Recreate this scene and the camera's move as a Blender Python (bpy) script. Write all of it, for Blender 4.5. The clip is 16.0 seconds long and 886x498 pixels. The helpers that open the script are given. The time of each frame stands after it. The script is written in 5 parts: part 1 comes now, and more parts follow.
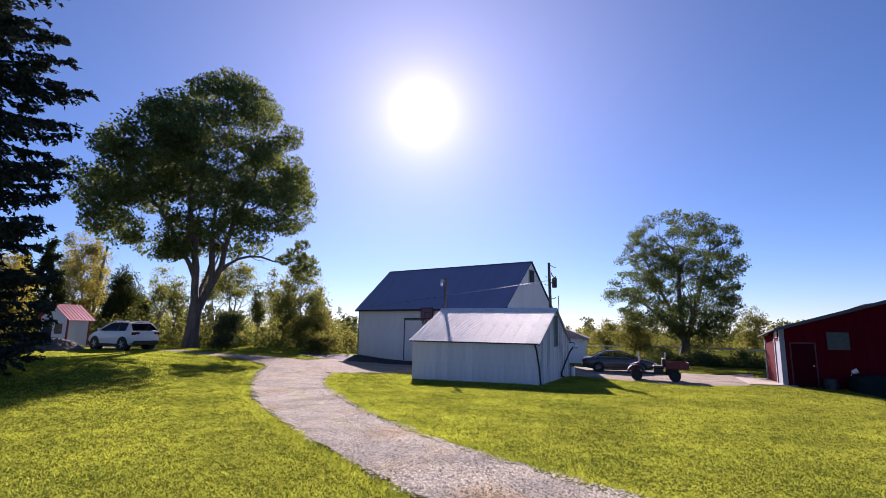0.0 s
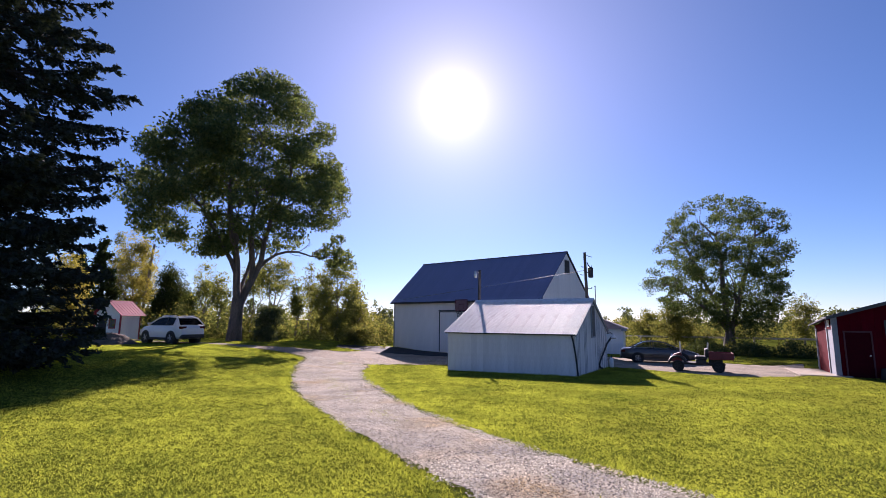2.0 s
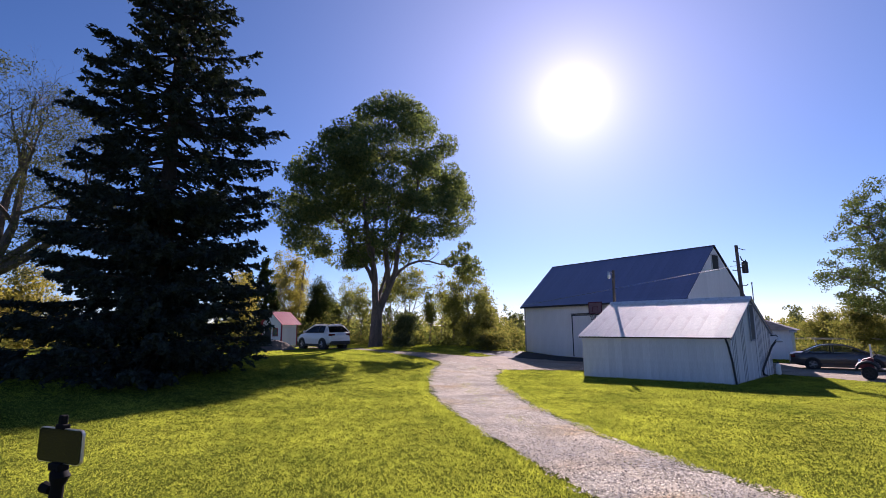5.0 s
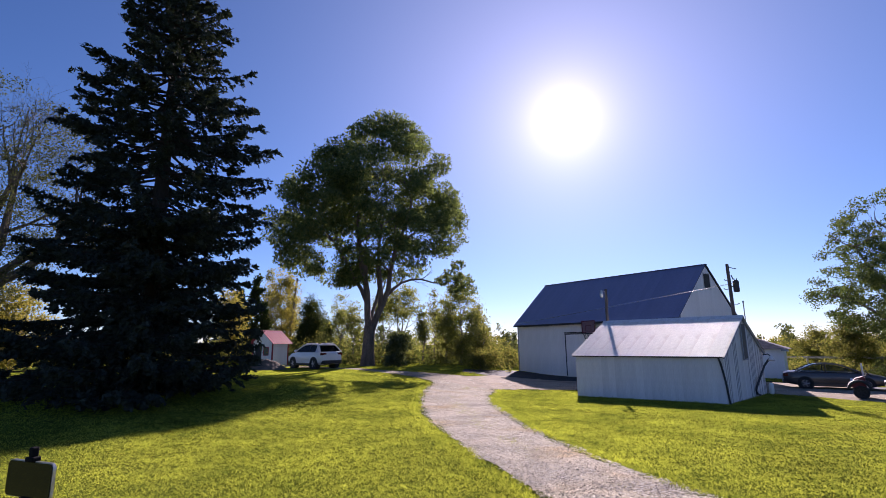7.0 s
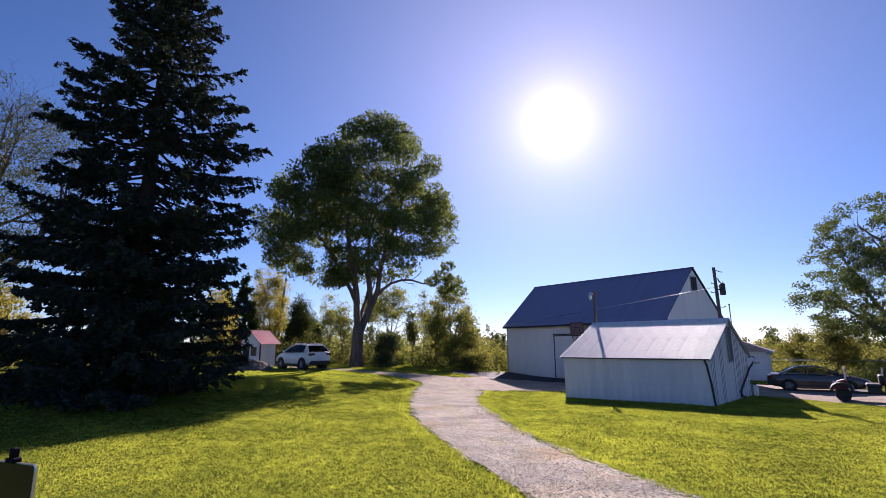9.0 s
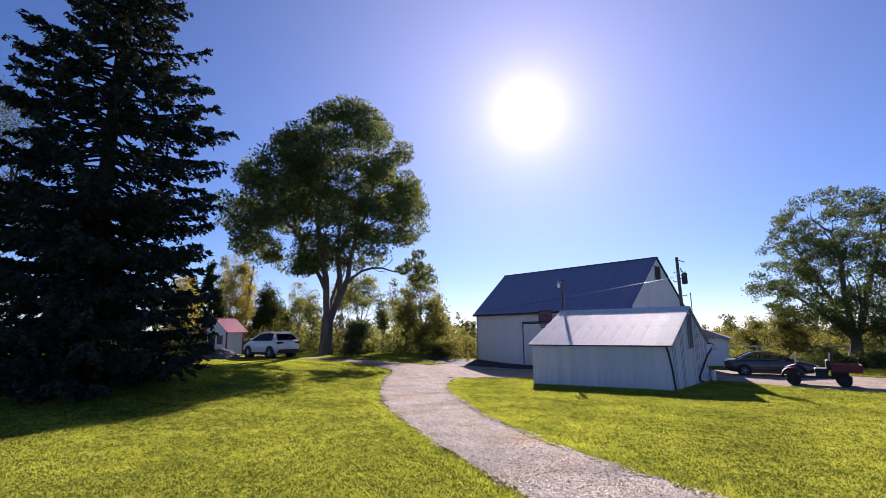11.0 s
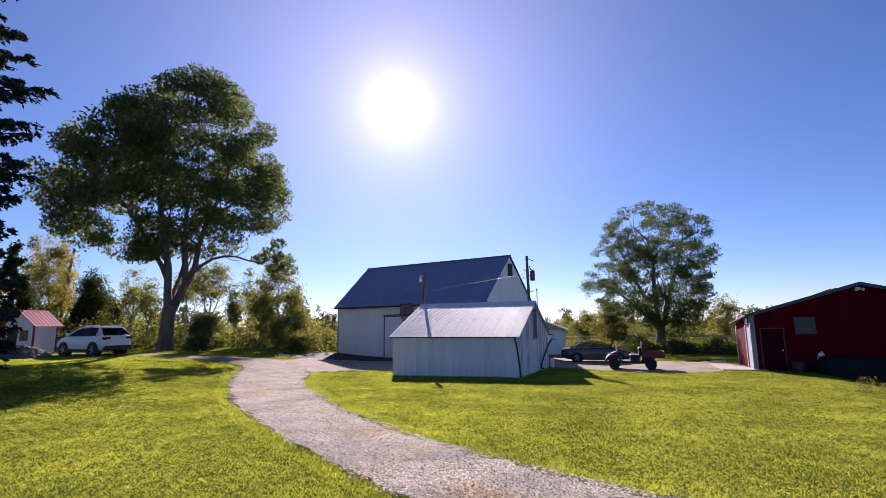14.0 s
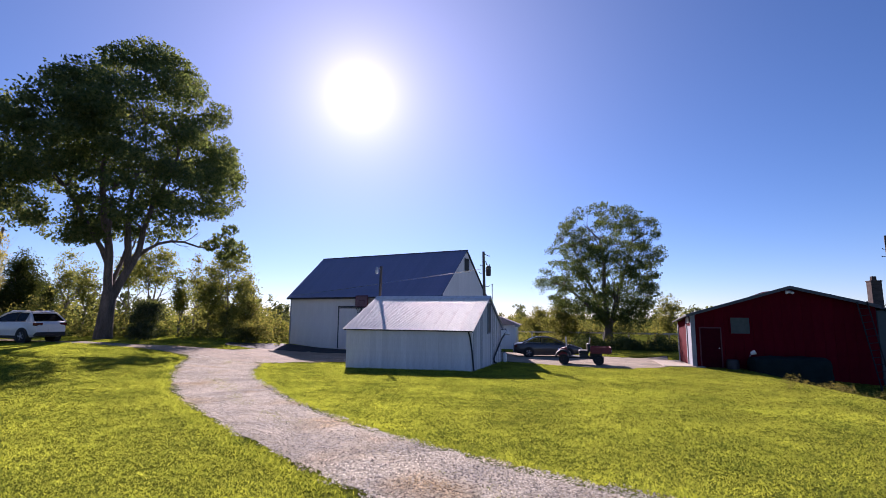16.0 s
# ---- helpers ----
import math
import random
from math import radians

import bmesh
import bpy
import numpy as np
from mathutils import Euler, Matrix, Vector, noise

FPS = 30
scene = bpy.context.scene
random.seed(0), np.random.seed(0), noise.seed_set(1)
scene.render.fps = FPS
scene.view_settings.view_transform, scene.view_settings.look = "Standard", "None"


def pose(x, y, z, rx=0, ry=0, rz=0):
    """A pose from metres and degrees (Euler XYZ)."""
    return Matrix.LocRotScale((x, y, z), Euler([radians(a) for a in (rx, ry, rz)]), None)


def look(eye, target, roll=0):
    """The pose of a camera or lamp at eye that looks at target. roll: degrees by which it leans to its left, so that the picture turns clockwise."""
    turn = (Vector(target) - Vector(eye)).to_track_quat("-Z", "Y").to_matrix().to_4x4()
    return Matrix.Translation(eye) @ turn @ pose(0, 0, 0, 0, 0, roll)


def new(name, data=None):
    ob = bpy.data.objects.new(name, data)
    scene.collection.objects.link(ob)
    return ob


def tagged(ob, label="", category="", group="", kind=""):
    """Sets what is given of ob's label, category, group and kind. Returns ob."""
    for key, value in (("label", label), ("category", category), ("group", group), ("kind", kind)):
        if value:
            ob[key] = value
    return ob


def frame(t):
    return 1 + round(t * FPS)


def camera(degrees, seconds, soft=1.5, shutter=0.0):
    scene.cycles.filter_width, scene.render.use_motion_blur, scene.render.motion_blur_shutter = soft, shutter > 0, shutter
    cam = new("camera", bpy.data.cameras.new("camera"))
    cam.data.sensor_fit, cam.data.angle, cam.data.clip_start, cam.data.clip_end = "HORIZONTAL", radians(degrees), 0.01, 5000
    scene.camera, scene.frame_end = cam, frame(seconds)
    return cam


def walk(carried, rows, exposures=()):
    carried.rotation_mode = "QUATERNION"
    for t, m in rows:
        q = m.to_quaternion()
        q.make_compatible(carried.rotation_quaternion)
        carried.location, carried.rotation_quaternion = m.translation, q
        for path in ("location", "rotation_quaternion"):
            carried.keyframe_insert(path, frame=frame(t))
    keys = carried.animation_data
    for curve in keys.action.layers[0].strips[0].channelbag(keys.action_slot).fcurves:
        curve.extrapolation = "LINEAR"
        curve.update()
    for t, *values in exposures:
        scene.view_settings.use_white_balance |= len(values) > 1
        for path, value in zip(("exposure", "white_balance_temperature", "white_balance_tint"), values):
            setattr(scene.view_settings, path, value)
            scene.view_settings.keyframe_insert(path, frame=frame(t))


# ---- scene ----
cam = camera(84.7, 16.0, soft=0.3)
EYE = (0.0, 0.0, 2.5)
# seconds, yaw to the left of +y, pitch up, roll
PATH = [
    (0, 2.70, 9.36, 0.88), (0.5, 3.01, 9.28, 0.81), (1, 3.77, 9.01, 0.70), (1.5, 5.01, 8.64, 0.52),
    (2, 6.67, 8.37, 0.34), (2.5, 8.90, 8.34, 0.15), (3, 11.53, 8.48, -0.06), (3.5, 14.29, 8.60, -0.22),
    (4, 17.51, 8.55, -0.37), (4.2, 18.65, 8.53, -0.42), (5.25, 21.95, 9.13, -0.62), (6.3, 21.57, 10.32, -0.75),
    (6.5, 21.34, 10.56, -0.76), (7, 20.85, 11.08, -0.66), (7.5, 20.55, 11.28, -0.50), (8, 20.26, 11.36, -0.38),
    (8.5, 19.92, 11.30, -0.35), (9.75, 19.15, 10.85, -0.42), (11, 16.20, 9.77, -0.52), (11.5, 13.71, 9.35, -0.63),
    (12, 10.68, 8.97, -0.71), (12.5, 7.72, 8.74, -0.89), (13, 4.87, 8.70, -0.93), (13.5, 2.30, 8.76, -0.90),
    (14, 0.14, 8.77, -0.75), (14.5, -1.84, 8.64, -0.62), (15, -3.37, 8.37, -0.23), (15.5, -4.41, 8.14, 0.16),
    (16, -4.89, 7.98, 0.48),
]


def heading(yaw, pitch):
    a, b = radians(yaw), radians(pitch)
    return Vector((-math.sin(a) * math.cos(b), math.cos(a) * math.cos(b), math.sin(b)))


def eye(t):
    """The hand drifts a few centimetres back and up while it turns."""
    u = min(max((t - 4.2) / 2.1, 0.0), 1.0)
    return Vector(EYE) + (1 - u * u * (3 - 2 * u)) * Vector((-0.017, -0.027, -0.031))


walk(cam, [(t, look(eye(t), eye(t) + 10 * heading(yaw, pitch), roll)) for t, yaw, pitch, roll in PATH],
     [(0.0, 1.26, 6400, 39), (16.0, 1.26, 6400, 39)])

# ---- light ----
SUN_AZ, SUN_EL = 5.5, 25.1          # degrees: to the left of +y, and up
SUN_DIR = heading(SUN_AZ, SUN_EL)

world = bpy.data.worlds.new("world")
scene.world = world
world.use_nodes = True
wn = world.node_tree
wn.nodes.clear()
w_out = wn.nodes.new("ShaderNodeOutputWorld")
w_bg = wn.nodes.new("ShaderNodeBackground")
w_sky = wn.nodes.new("ShaderNodeTexSky")
w_sky.sky_type = "NISHITA"
w_sky.sun_disc = False
w_sky.sun_elevation = radians(SUN_EL)
w_sky.sun_rotation = radians(-SUN_AZ)
w_sky.altitude = 200
w_sky.air_density, w_sky.dust_density, w_sky.ozone_density = 0.85, 0.0, 5.0
w_bg.inputs["Strength"].default_value = 0.0475
w_sat = wn.nodes.new("ShaderNodeHueSaturation")
w_sat.inputs["Saturation"].default_value = 1.12
wn.links.new(w_sky.outputs[0], w_sat.inputs["Color"])
wn.links.new(w_sat.outputs[0], w_bg.inputs[0])
# the sun's disc and the bright air round it
w_geo = wn.nodes.new("ShaderNodeTexCoord")
w_dot = wn.nodes.new("ShaderNodeVectorMath")
w_dot.operation = "DOT_PRODUCT"
w_dot.inputs[1].default_value = SUN_DIR
w_nrm = wn.nodes.new("ShaderNodeVectorMath")
w_nrm.operation = "NORMALIZE"
wn.links.new(w_geo.outputs["Generated"], w_nrm.inputs[0])
wn.links.new(w_nrm.outputs[0], w_dot.inputs[0])


def halo(power, gain):
    p = wn.nodes.new("ShaderNodeMath")
    p.operation = "POWER"
    p.use_clamp = False
    c = wn.nodes.new("ShaderNodeMath")
    c.operation = "MAXIMUM"
    c.inputs[1].default_value = 0.0
    wn.links.new(w_dot.outputs["Value"], c.inputs[0])
    wn.links.new(c.outputs[0], p.inputs[0])
    p.inputs[1].default_value = power
    m = wn.nodes.new("ShaderNodeMath")
    m.operation = "MULTIPLY"
    m.inputs[1].default_value = gain
    wn.links.new(p.outputs[0], m.inputs[0])
    return m.outputs[0]


def plus(a, b):
    s = wn.nodes.new("ShaderNodeMath")
    s.operation = "ADD"
    wn.links.new(a, s.inputs[0])
    wn.links.new(b, s.inputs[1])
    return s.outputs[0]


def glow(color, *lobes):
    e = wn.nodes.new("ShaderNodeBackground")
    e.inputs["Color"].default_value = (*color, 1)
    total = lobes[0]
    for lobe in lobes[1:]:
        total = plus(total, lobe)
    wn.links.new(total, e.inputs["Strength"])
    return e.outputs[0]


def added(a, b):
    x = wn.nodes.new("ShaderNodeAddShader")
    wn.links.new(a, x.inputs[0])
    wn.links.new(b, x.inputs[1])
    return x.outputs[0]


w_near = glow((1.0, 0.95, 1.0), halo(700, 0.12), halo(330, 0.13), halo(110, 0.095), halo(25, 0.09))
w_wide = glow((0.92, 0.96, 1.0), halo(9, 0.08), halo(3, 0.018))
wn.links.new(added(added(w_bg.outputs[0], w_near), w_wide), w_out.inputs[0])

sun = new("sun", bpy.data.lights.new("sun", "SUN"))
sun.data.energy = 4.25
sun.data.angle = radians(0.53)
sun.data.color = (1.0, 0.95, 0.86)
sun.matrix_world = look((0, 0, 60), Vector((0, 0, 60)) - SUN_DIR)
# ---- materials ----
def mat(name, color, rough=0.7, metal=0.0, var=0.12, scale=6.0, fine=60.0, bump=0.15, bump_scale=None, spec=0.5,
        stretch=(1, 1, 1), stain=None, stain_scale=0.8, stain_amt=0.35, coat=0.0, random=0.0):
    m = bpy.data.materials.new(name)
    m.use_nodes = True
    nt = m.node_tree
    n, l = nt.nodes, nt.links
    b = n["Principled BSDF"]
    b.inputs["Roughness"].default_value = rough
    b.inputs["Metallic"].default_value = metal
    b.inputs["Specular IOR Level"].default_value = spec
    b.inputs["Coat Weight"].default_value = coat
    tc = n.new("ShaderNodeTexCoord")
    mp = n.new("ShaderNodeMapping")
    mp.inputs["Scale"].default_value = stretch
    l.new(tc.outputs["Object"], mp.inputs[0])

    def tex(s, detail=4.0):
        t = n.new("ShaderNodeTexNoise")
        t.inputs["Scale"].default_value = s
        t.inputs["Detail"].default_value = detail
        l.new(mp.outputs[0], t.inputs["Vector"])
        return t.outputs["Fac"]

    def ramp(fac, lo, hi):
        r = n.new("ShaderNodeMapRange")
        r.inputs["From Min"].default_value, r.inputs["From Max"].default_value = 0.3, 0.7
        r.inputs["To Min"].default_value, r.inputs["To Max"].default_value = lo, hi
        l.new(fac, r.inputs["Value"])
        return r.outputs["Result"]

    def mul(a, c):
        x = n.new("ShaderNodeMath")
        x.operation = "MULTIPLY"
        l.new(a, x.inputs[0])
        l.new(c, x.inputs[1])
        return x.outputs[0]

    v = mul(ramp(tex(scale), 1 - var, 1 + var), ramp(tex(fine, 2.0), 1 - var * 0.7, 1 + var * 0.7))
    if random:
        oi = n.new("ShaderNodeObjectInfo")
        r = n.new("ShaderNodeMapRange")
        r.inputs["To Min"].default_value, r.inputs["To Max"].default_value = 1 - random, 1 + random
        l.new(oi.outputs["Random"], r.inputs["Value"])
        v = mul(v, r.outputs["Result"])
    mx = n.new("ShaderNodeMix")
    mx.data_type = "RGBA"
    mx.inputs["A"].default_value = (*color, 1)
    mx.inputs["B"].default_value = (*(stain or color), 1)
    if stain:
        r = n.new("ShaderNodeMapRange")
        r.inputs["From Min"].default_value, r.inputs["From Max"].default_value = 0.48, 0.72
        r.inputs["To Max"].default_value = stain_amt
        l.new(tex(stain_scale, 6.0), r.inputs["Value"])
        l.new(r.outputs["Result"], mx.inputs["Factor"])
    else:
        mx.inputs["Factor"].default_value = 0.0
    vm = n.new("ShaderNodeVectorMath")
    vm.operation = "SCALE"
    l.new(mx.outputs["Result"], vm.inputs[0])
    l.new(v, vm.inputs["Scale"])
    l.new(vm.outputs[0], b.inputs["Base Color"])
    if bump:
        bp = n.new("ShaderNodeBump")
        bp.inputs["Strength"].default_value = bump
        bp.inputs["Distance"].default_value = 0.02
        l.new(tex(bump_scale or fine), bp.inputs["Height"])
        l.new(bp.outputs[0], b.inputs["Normal"])
    return m


def leaf_mat(name, color, color2, translucent=0.45, glow=(1.45, 1.42, 0.6), patch=0.0):
    m = bpy.data.materials.new(name)
    m.use_nodes = True
    n, l = m.node_tree.nodes, m.node_tree.links
    n.clear()
    out = n.new("ShaderNodeOutputMaterial")
    geo = n.new("ShaderNodeNewGeometry")
    mx = n.new("ShaderNodeMix")
    mx.data_type = "RGBA"
    mx.inputs["A"].default_value = (*color, 1)
    mx.inputs["B"].default_value = (*color2, 1)
    l.new(geo.outputs["Random Per Island"], mx.inputs["Factor"])
    if patch:
        # tufts and patches that differ in shade
        co = n.new("ShaderNodeTexCoord")
        ns = n.new("ShaderNodeTexNoise")
        ns.inputs["Scale"].default_value = 0.55
        ns.inputs["Detail"].default_value = 7.0
        ns.inputs["Roughness"].default_value = 0.72
        l.new(co.outputs["Object"], ns.inputs["Vector"])
        mr = n.new("ShaderNodeMapRange")
        mr.inputs["From Min"].default_value, mr.inputs["From Max"].default_value = 0.3, 0.7
        mr.inputs["To Min"].default_value, mr.inputs["To Max"].default_value = -patch / 2, patch / 2
        l.new(ns.outputs[0], mr.inputs["Value"])
        ad = n.new("ShaderNodeMath")
        ad.operation = "MULTIPLY_ADD"
        ad.inputs[1].default_value = 0.75
        ad.use_clamp = True
        sh = n.new("ShaderNodeMath")
        sh.inputs[1].default_value = 0.12
        l.new(mr.outputs[0], sh.inputs[0])
        l.new(geo.outputs["Random Per Island"], ad.inputs[0])
        l.new(sh.outputs[0], ad.inputs[2])
        l.new(ad.outputs[0], mx.inputs["Factor"])
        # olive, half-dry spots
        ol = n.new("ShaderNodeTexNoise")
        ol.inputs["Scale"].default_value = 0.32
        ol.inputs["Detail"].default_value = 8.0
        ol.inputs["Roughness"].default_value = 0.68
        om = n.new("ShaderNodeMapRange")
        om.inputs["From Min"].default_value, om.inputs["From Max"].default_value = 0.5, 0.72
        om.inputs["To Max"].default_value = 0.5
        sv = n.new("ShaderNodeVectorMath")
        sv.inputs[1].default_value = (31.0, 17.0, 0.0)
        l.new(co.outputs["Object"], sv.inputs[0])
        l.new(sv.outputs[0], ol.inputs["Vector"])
        # duller olive on the far side of the drive: weaker sunlight put into colour
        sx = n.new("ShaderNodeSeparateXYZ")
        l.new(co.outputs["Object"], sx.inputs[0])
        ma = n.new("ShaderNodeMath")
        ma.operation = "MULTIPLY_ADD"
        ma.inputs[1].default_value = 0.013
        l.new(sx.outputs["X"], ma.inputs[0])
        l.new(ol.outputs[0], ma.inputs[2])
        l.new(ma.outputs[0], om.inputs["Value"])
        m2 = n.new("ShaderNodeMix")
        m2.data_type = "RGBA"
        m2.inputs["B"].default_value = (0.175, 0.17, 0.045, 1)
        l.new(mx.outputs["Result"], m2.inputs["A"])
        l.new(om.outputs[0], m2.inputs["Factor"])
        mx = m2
    d = n.new("ShaderNodeBsdfPrincipled")
    d.inputs["Roughness"].default_value = 0.8
    d.inputs["Specular IOR Level"].default_value = 0.05
    t = n.new("ShaderNodeBsdfTranslucent")
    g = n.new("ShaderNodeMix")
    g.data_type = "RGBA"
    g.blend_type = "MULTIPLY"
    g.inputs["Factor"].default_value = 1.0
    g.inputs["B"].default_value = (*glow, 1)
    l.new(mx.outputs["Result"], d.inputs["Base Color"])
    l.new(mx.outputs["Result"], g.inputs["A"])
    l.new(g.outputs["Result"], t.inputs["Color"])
    s = n.new("ShaderNodeMixShader")
    s.inputs[0].default_value = translucent
    l.new(d.outputs[0], s.inputs[1])
    l.new(t.outputs[0], s.inputs[2])
    l.new(s.outputs[0], out.inputs[0])
    return m


def stone_mat(name, dark, light):
    """Loose stones, each of its own shade."""
    m = bpy.data.materials.new(name)
    m.use_nodes = True
    n, l = m.node_tree.nodes, m.node_tree.links
    b = n["Principled BSDF"]
    b.inputs["Roughness"].default_value = 0.95
    geo = n.new("ShaderNodeNewGeometry")
    mx = n.new("ShaderNodeMix")
    mx.data_type = "RGBA"
    mx.inputs["A"].default_value = (*dark, 1)
    mx.inputs["B"].default_value = (*light, 1)
    l.new(geo.outputs["Random Per Island"], mx.inputs["Factor"])
    co = n.new("ShaderNodeTexCoord")
    last = mx.outputs["Result"]
    for shift, scale, lo, hi, tint in ((0.0, 0.9, 0.44, 0.66, (0.62, 0.63, 0.68)), (40.0, 0.6, 0.52, 0.68, (0.95, 0.74, 0.46))):
        sv = n.new("ShaderNodeVectorMath")
        sv.inputs[1].default_value = (shift, shift, 0.0)
        ns = n.new("ShaderNodeTexNoise")
        ns.inputs["Scale"].default_value = scale
        ns.inputs["Detail"].default_value = 6.0
        mr = n.new("ShaderNodeMapRange")
        mr.inputs["From Min"].default_value, mr.inputs["From Max"].default_value = lo, hi
        g = n.new("ShaderNodeMix")
        g.data_type = "RGBA"
        g.blend_type = "MULTIPLY"
        g.inputs["B"].default_value = (*tint, 1)
        l.new(co.outputs["Object"], sv.inputs[0])
        l.new(sv.outputs[0], ns.inputs["Vector"])
        l.new(ns.outputs[0], mr.inputs["Value"])
        l.new(mr.outputs[0], g.inputs["Factor"])
        l.new(last, g.inputs["A"])
        last = g.outputs["Result"]
    l.new(last, b.inputs["Base Color"])
    return m


def glass_mat(name, tint, rough=0.03):
    """Clear glass with a tint: what is behind shows through, and it mirrors at a slant."""
    m = bpy.data.materials.new(name)
    m.use_nodes = True
    n, l = m.node_tree.nodes, m.node_tree.links
    n.clear()
    out = n.new("ShaderNodeOutputMaterial")
    t = n.new("ShaderNodeBsdfTransparent")
    t.inputs["Color"].default_value = (*tint, 1)
    g = n.new("ShaderNodeBsdfGlossy")
    g.inputs["Roughness"].default_value = rough
    f = n.new("ShaderNodeFresnel")
    f.inputs["IOR"].default_value = 1.45
    s = n.new("ShaderNodeMixShader")
    l.new(f.outputs[0], s.inputs[0])
    l.new(t.outputs[0], s.inputs[1])
    l.new(g.outputs[0], s.inputs[2])
    l.new(s.outputs[0], out.inputs[0])
    return m


# ---- building blocks ----
def finish(name, bm, material, parent=None, label="", smooth=False):
    me = bpy.data.meshes.new(name)
    bmesh.ops.recalc_face_normals(bm, faces=bm.faces)
    bm.to_mesh(me)
    bm.free()
    for x in (material if isinstance(material, (list, tuple)) else [material]):
        me.materials.append(x)
    if smooth:
        me.polygons.foreach_set("use_smooth", [True] * len(me.polygons))
        me.set_sharp_from_angle(angle=radians(35))
    ob = new(name, me)
    if parent:
        ob.parent = parent
    if label:
        ob["label"] = label
    return ob


part = finish


def thing(name, at, label, category, group="", kind=""):
    """An empty at a thing's base, which parents its parts."""
    ob = new(name)
    ob.empty_display_size = 0.2
    ob.matrix_world = at
    return tagged(ob, label, category, group, kind)


def box(bm, x0, x1, y0, y1, z0, z1, bevel=0.0):
    vs = [bm.verts.new((x, y, z)) for z in (z0, z1) for x, y in ((x0, y0), (x1, y0), (x1, y1), (x0, y1))]
    fs = [bm.faces.new([vs[i] for i in f]) for f in ((0, 3, 2, 1), (4, 5, 6, 7), (0, 1, 5, 4), (1, 2, 6, 5), (2, 3, 7, 6), (3, 0, 4, 7))]
    if bevel:
        es = {e for f in fs for e in f.edges}
        bmesh.ops.bevel(bm, geom=list(es), offset=bevel, segments=2, affect="EDGES", profile=0.5)
    return bm


def boxed(*a, **k):
    return box(bmesh.new(), *a, **k)


def tube(bm, pts, radii, n=8, cap=True):
    """A round bar along points, with a radius at each."""
    rings = []
    pts = [Vector(p) for p in pts]
    side = None
    for i, p in enumerate(pts):
        d = (pts[min(i + 1, len(pts) - 1)] - pts[max(i - 1, 0)]).normalized()
        if side is None:
            side = d.orthogonal().normalized()
        side = (side - d * side.dot(d)).normalized()
        up = d.cross(side)
        r = radii[i] if isinstance(radii, (list, tuple)) else radii
        rings.append([bm.verts.new(p + r * (math.cos(a) * side + math.sin(a) * up)) for a in (2 * math.pi * k / n for k in range(n))])
    for a, b in zip(rings, rings[1:]):
        for k in range(n):
            bm.faces.new((a[k], a[(k + 1) % n], b[(k + 1) % n], b[k]))
    if cap:
        bm.faces.new(rings[0][::-1])
        bm.faces.new(rings[-1])
    return bm


def prism(bm, outline, y0, y1):
    """An outline of (x, z) pulled from y0 to y1."""
    a = [bm.verts.new((x, y0, z)) for x, z in outline]
    b = [bm.verts.new((x, y1, z)) for x, z in outline]
    n = len(a)
    bm.faces.new(a)
    bm.faces.new(b[::-1])
    for i in range(n):
        bm.faces.new((a[i], b[i], b[(i + 1) % n], a[(i + 1) % n]))
    return bm


def bulk(name, verts, quads, material, parent=None, label=""):
    """A mesh from numpy arrays of corners and of four-cornered faces."""
    me = bpy.data.meshes.new(name)
    k = quads.shape[1]
    me.vertices.add(len(verts))
    me.vertices.foreach_set("co", np.ascontiguousarray(verts, dtype=np.float32).ravel())
    me.loops.add(quads.size)
    me.loops.foreach_set("vertex_index", np.ascontiguousarray(quads, dtype=np.int32).ravel())
    me.polygons.add(len(quads))
    me.polygons.foreach_set("loop_start", np.arange(0, quads.size, k, dtype=np.int32))
    me.materials.append(material)
    me.update(calc_edges=True)
    me.validate()
    ob = new(name, me)
    if parent:
        ob.parent = parent
    if label:
        ob["label"] = label
    return ob


# ---- the ground ----
def step(a, b, v):
    u = np.clip((v - a) / (b - a), 0, 1)
    return u * u * (3 - 2 * u)


def ground_z(x, y):
    """The height of the lawn: it falls away from the camera, rises to the left and drops into a ditch by the red building."""
    x, y = np.asarray(x, float), np.asarray(y, float)
    d = np.hypot(x, y)
    g = 0.7 * (1 - step(3, 30, d)) + 0.95 * step(4, 18, -x) * step(8, 26, d)
    g = g + 0.3 * step(40, 50, d) * step(12, 24, -x)
    g = g - 0.9 * step(0, 4, x - (13.9 + (y - 14.5) * 0.32)) * (1 - step(20, 26, y))
    return g


def gz(x, y):
    return float(ground_z(x, y))


def on_ground(az, d, turn=0.0, dz=0.0):
    x, y = -math.sin(radians(az)) * d, math.cos(radians(az)) * d
    return pose(x, y, gz(x, y) + dz, 0, 0, turn)
M_GRASS = mat("lawn_soil", (0.072, 0.09, 0.014), 0.95, var=0.25, scale=0.6, fine=9.0, bump=0.4, bump_scale=40, spec=0.0, stain=(0.10, 0.11, 0.02), stain_scale=0.3)
M_GRAVEL = mat("gravel", (0.47, 0.42, 0.31), 0.95, var=0.28, scale=1.5, fine=24, bump=0.9, bump_scale=22, spec=0.1, stain=(0.26, 0.22, 0.11), stain_scale=0.7)
M_YARD = mat("packed_yard_gravel", (0.30, 0.255, 0.19), 0.95, var=0.25, scale=0.9, fine=24, bump=0.8, bump_scale=22, spec=0.1, stain=(0.30, 0.24, 0.17), stain_scale=0.35)
M_STONE = stone_mat("gravel_stone", (0.06, 0.054, 0.046), (0.97, 0.90, 0.71))
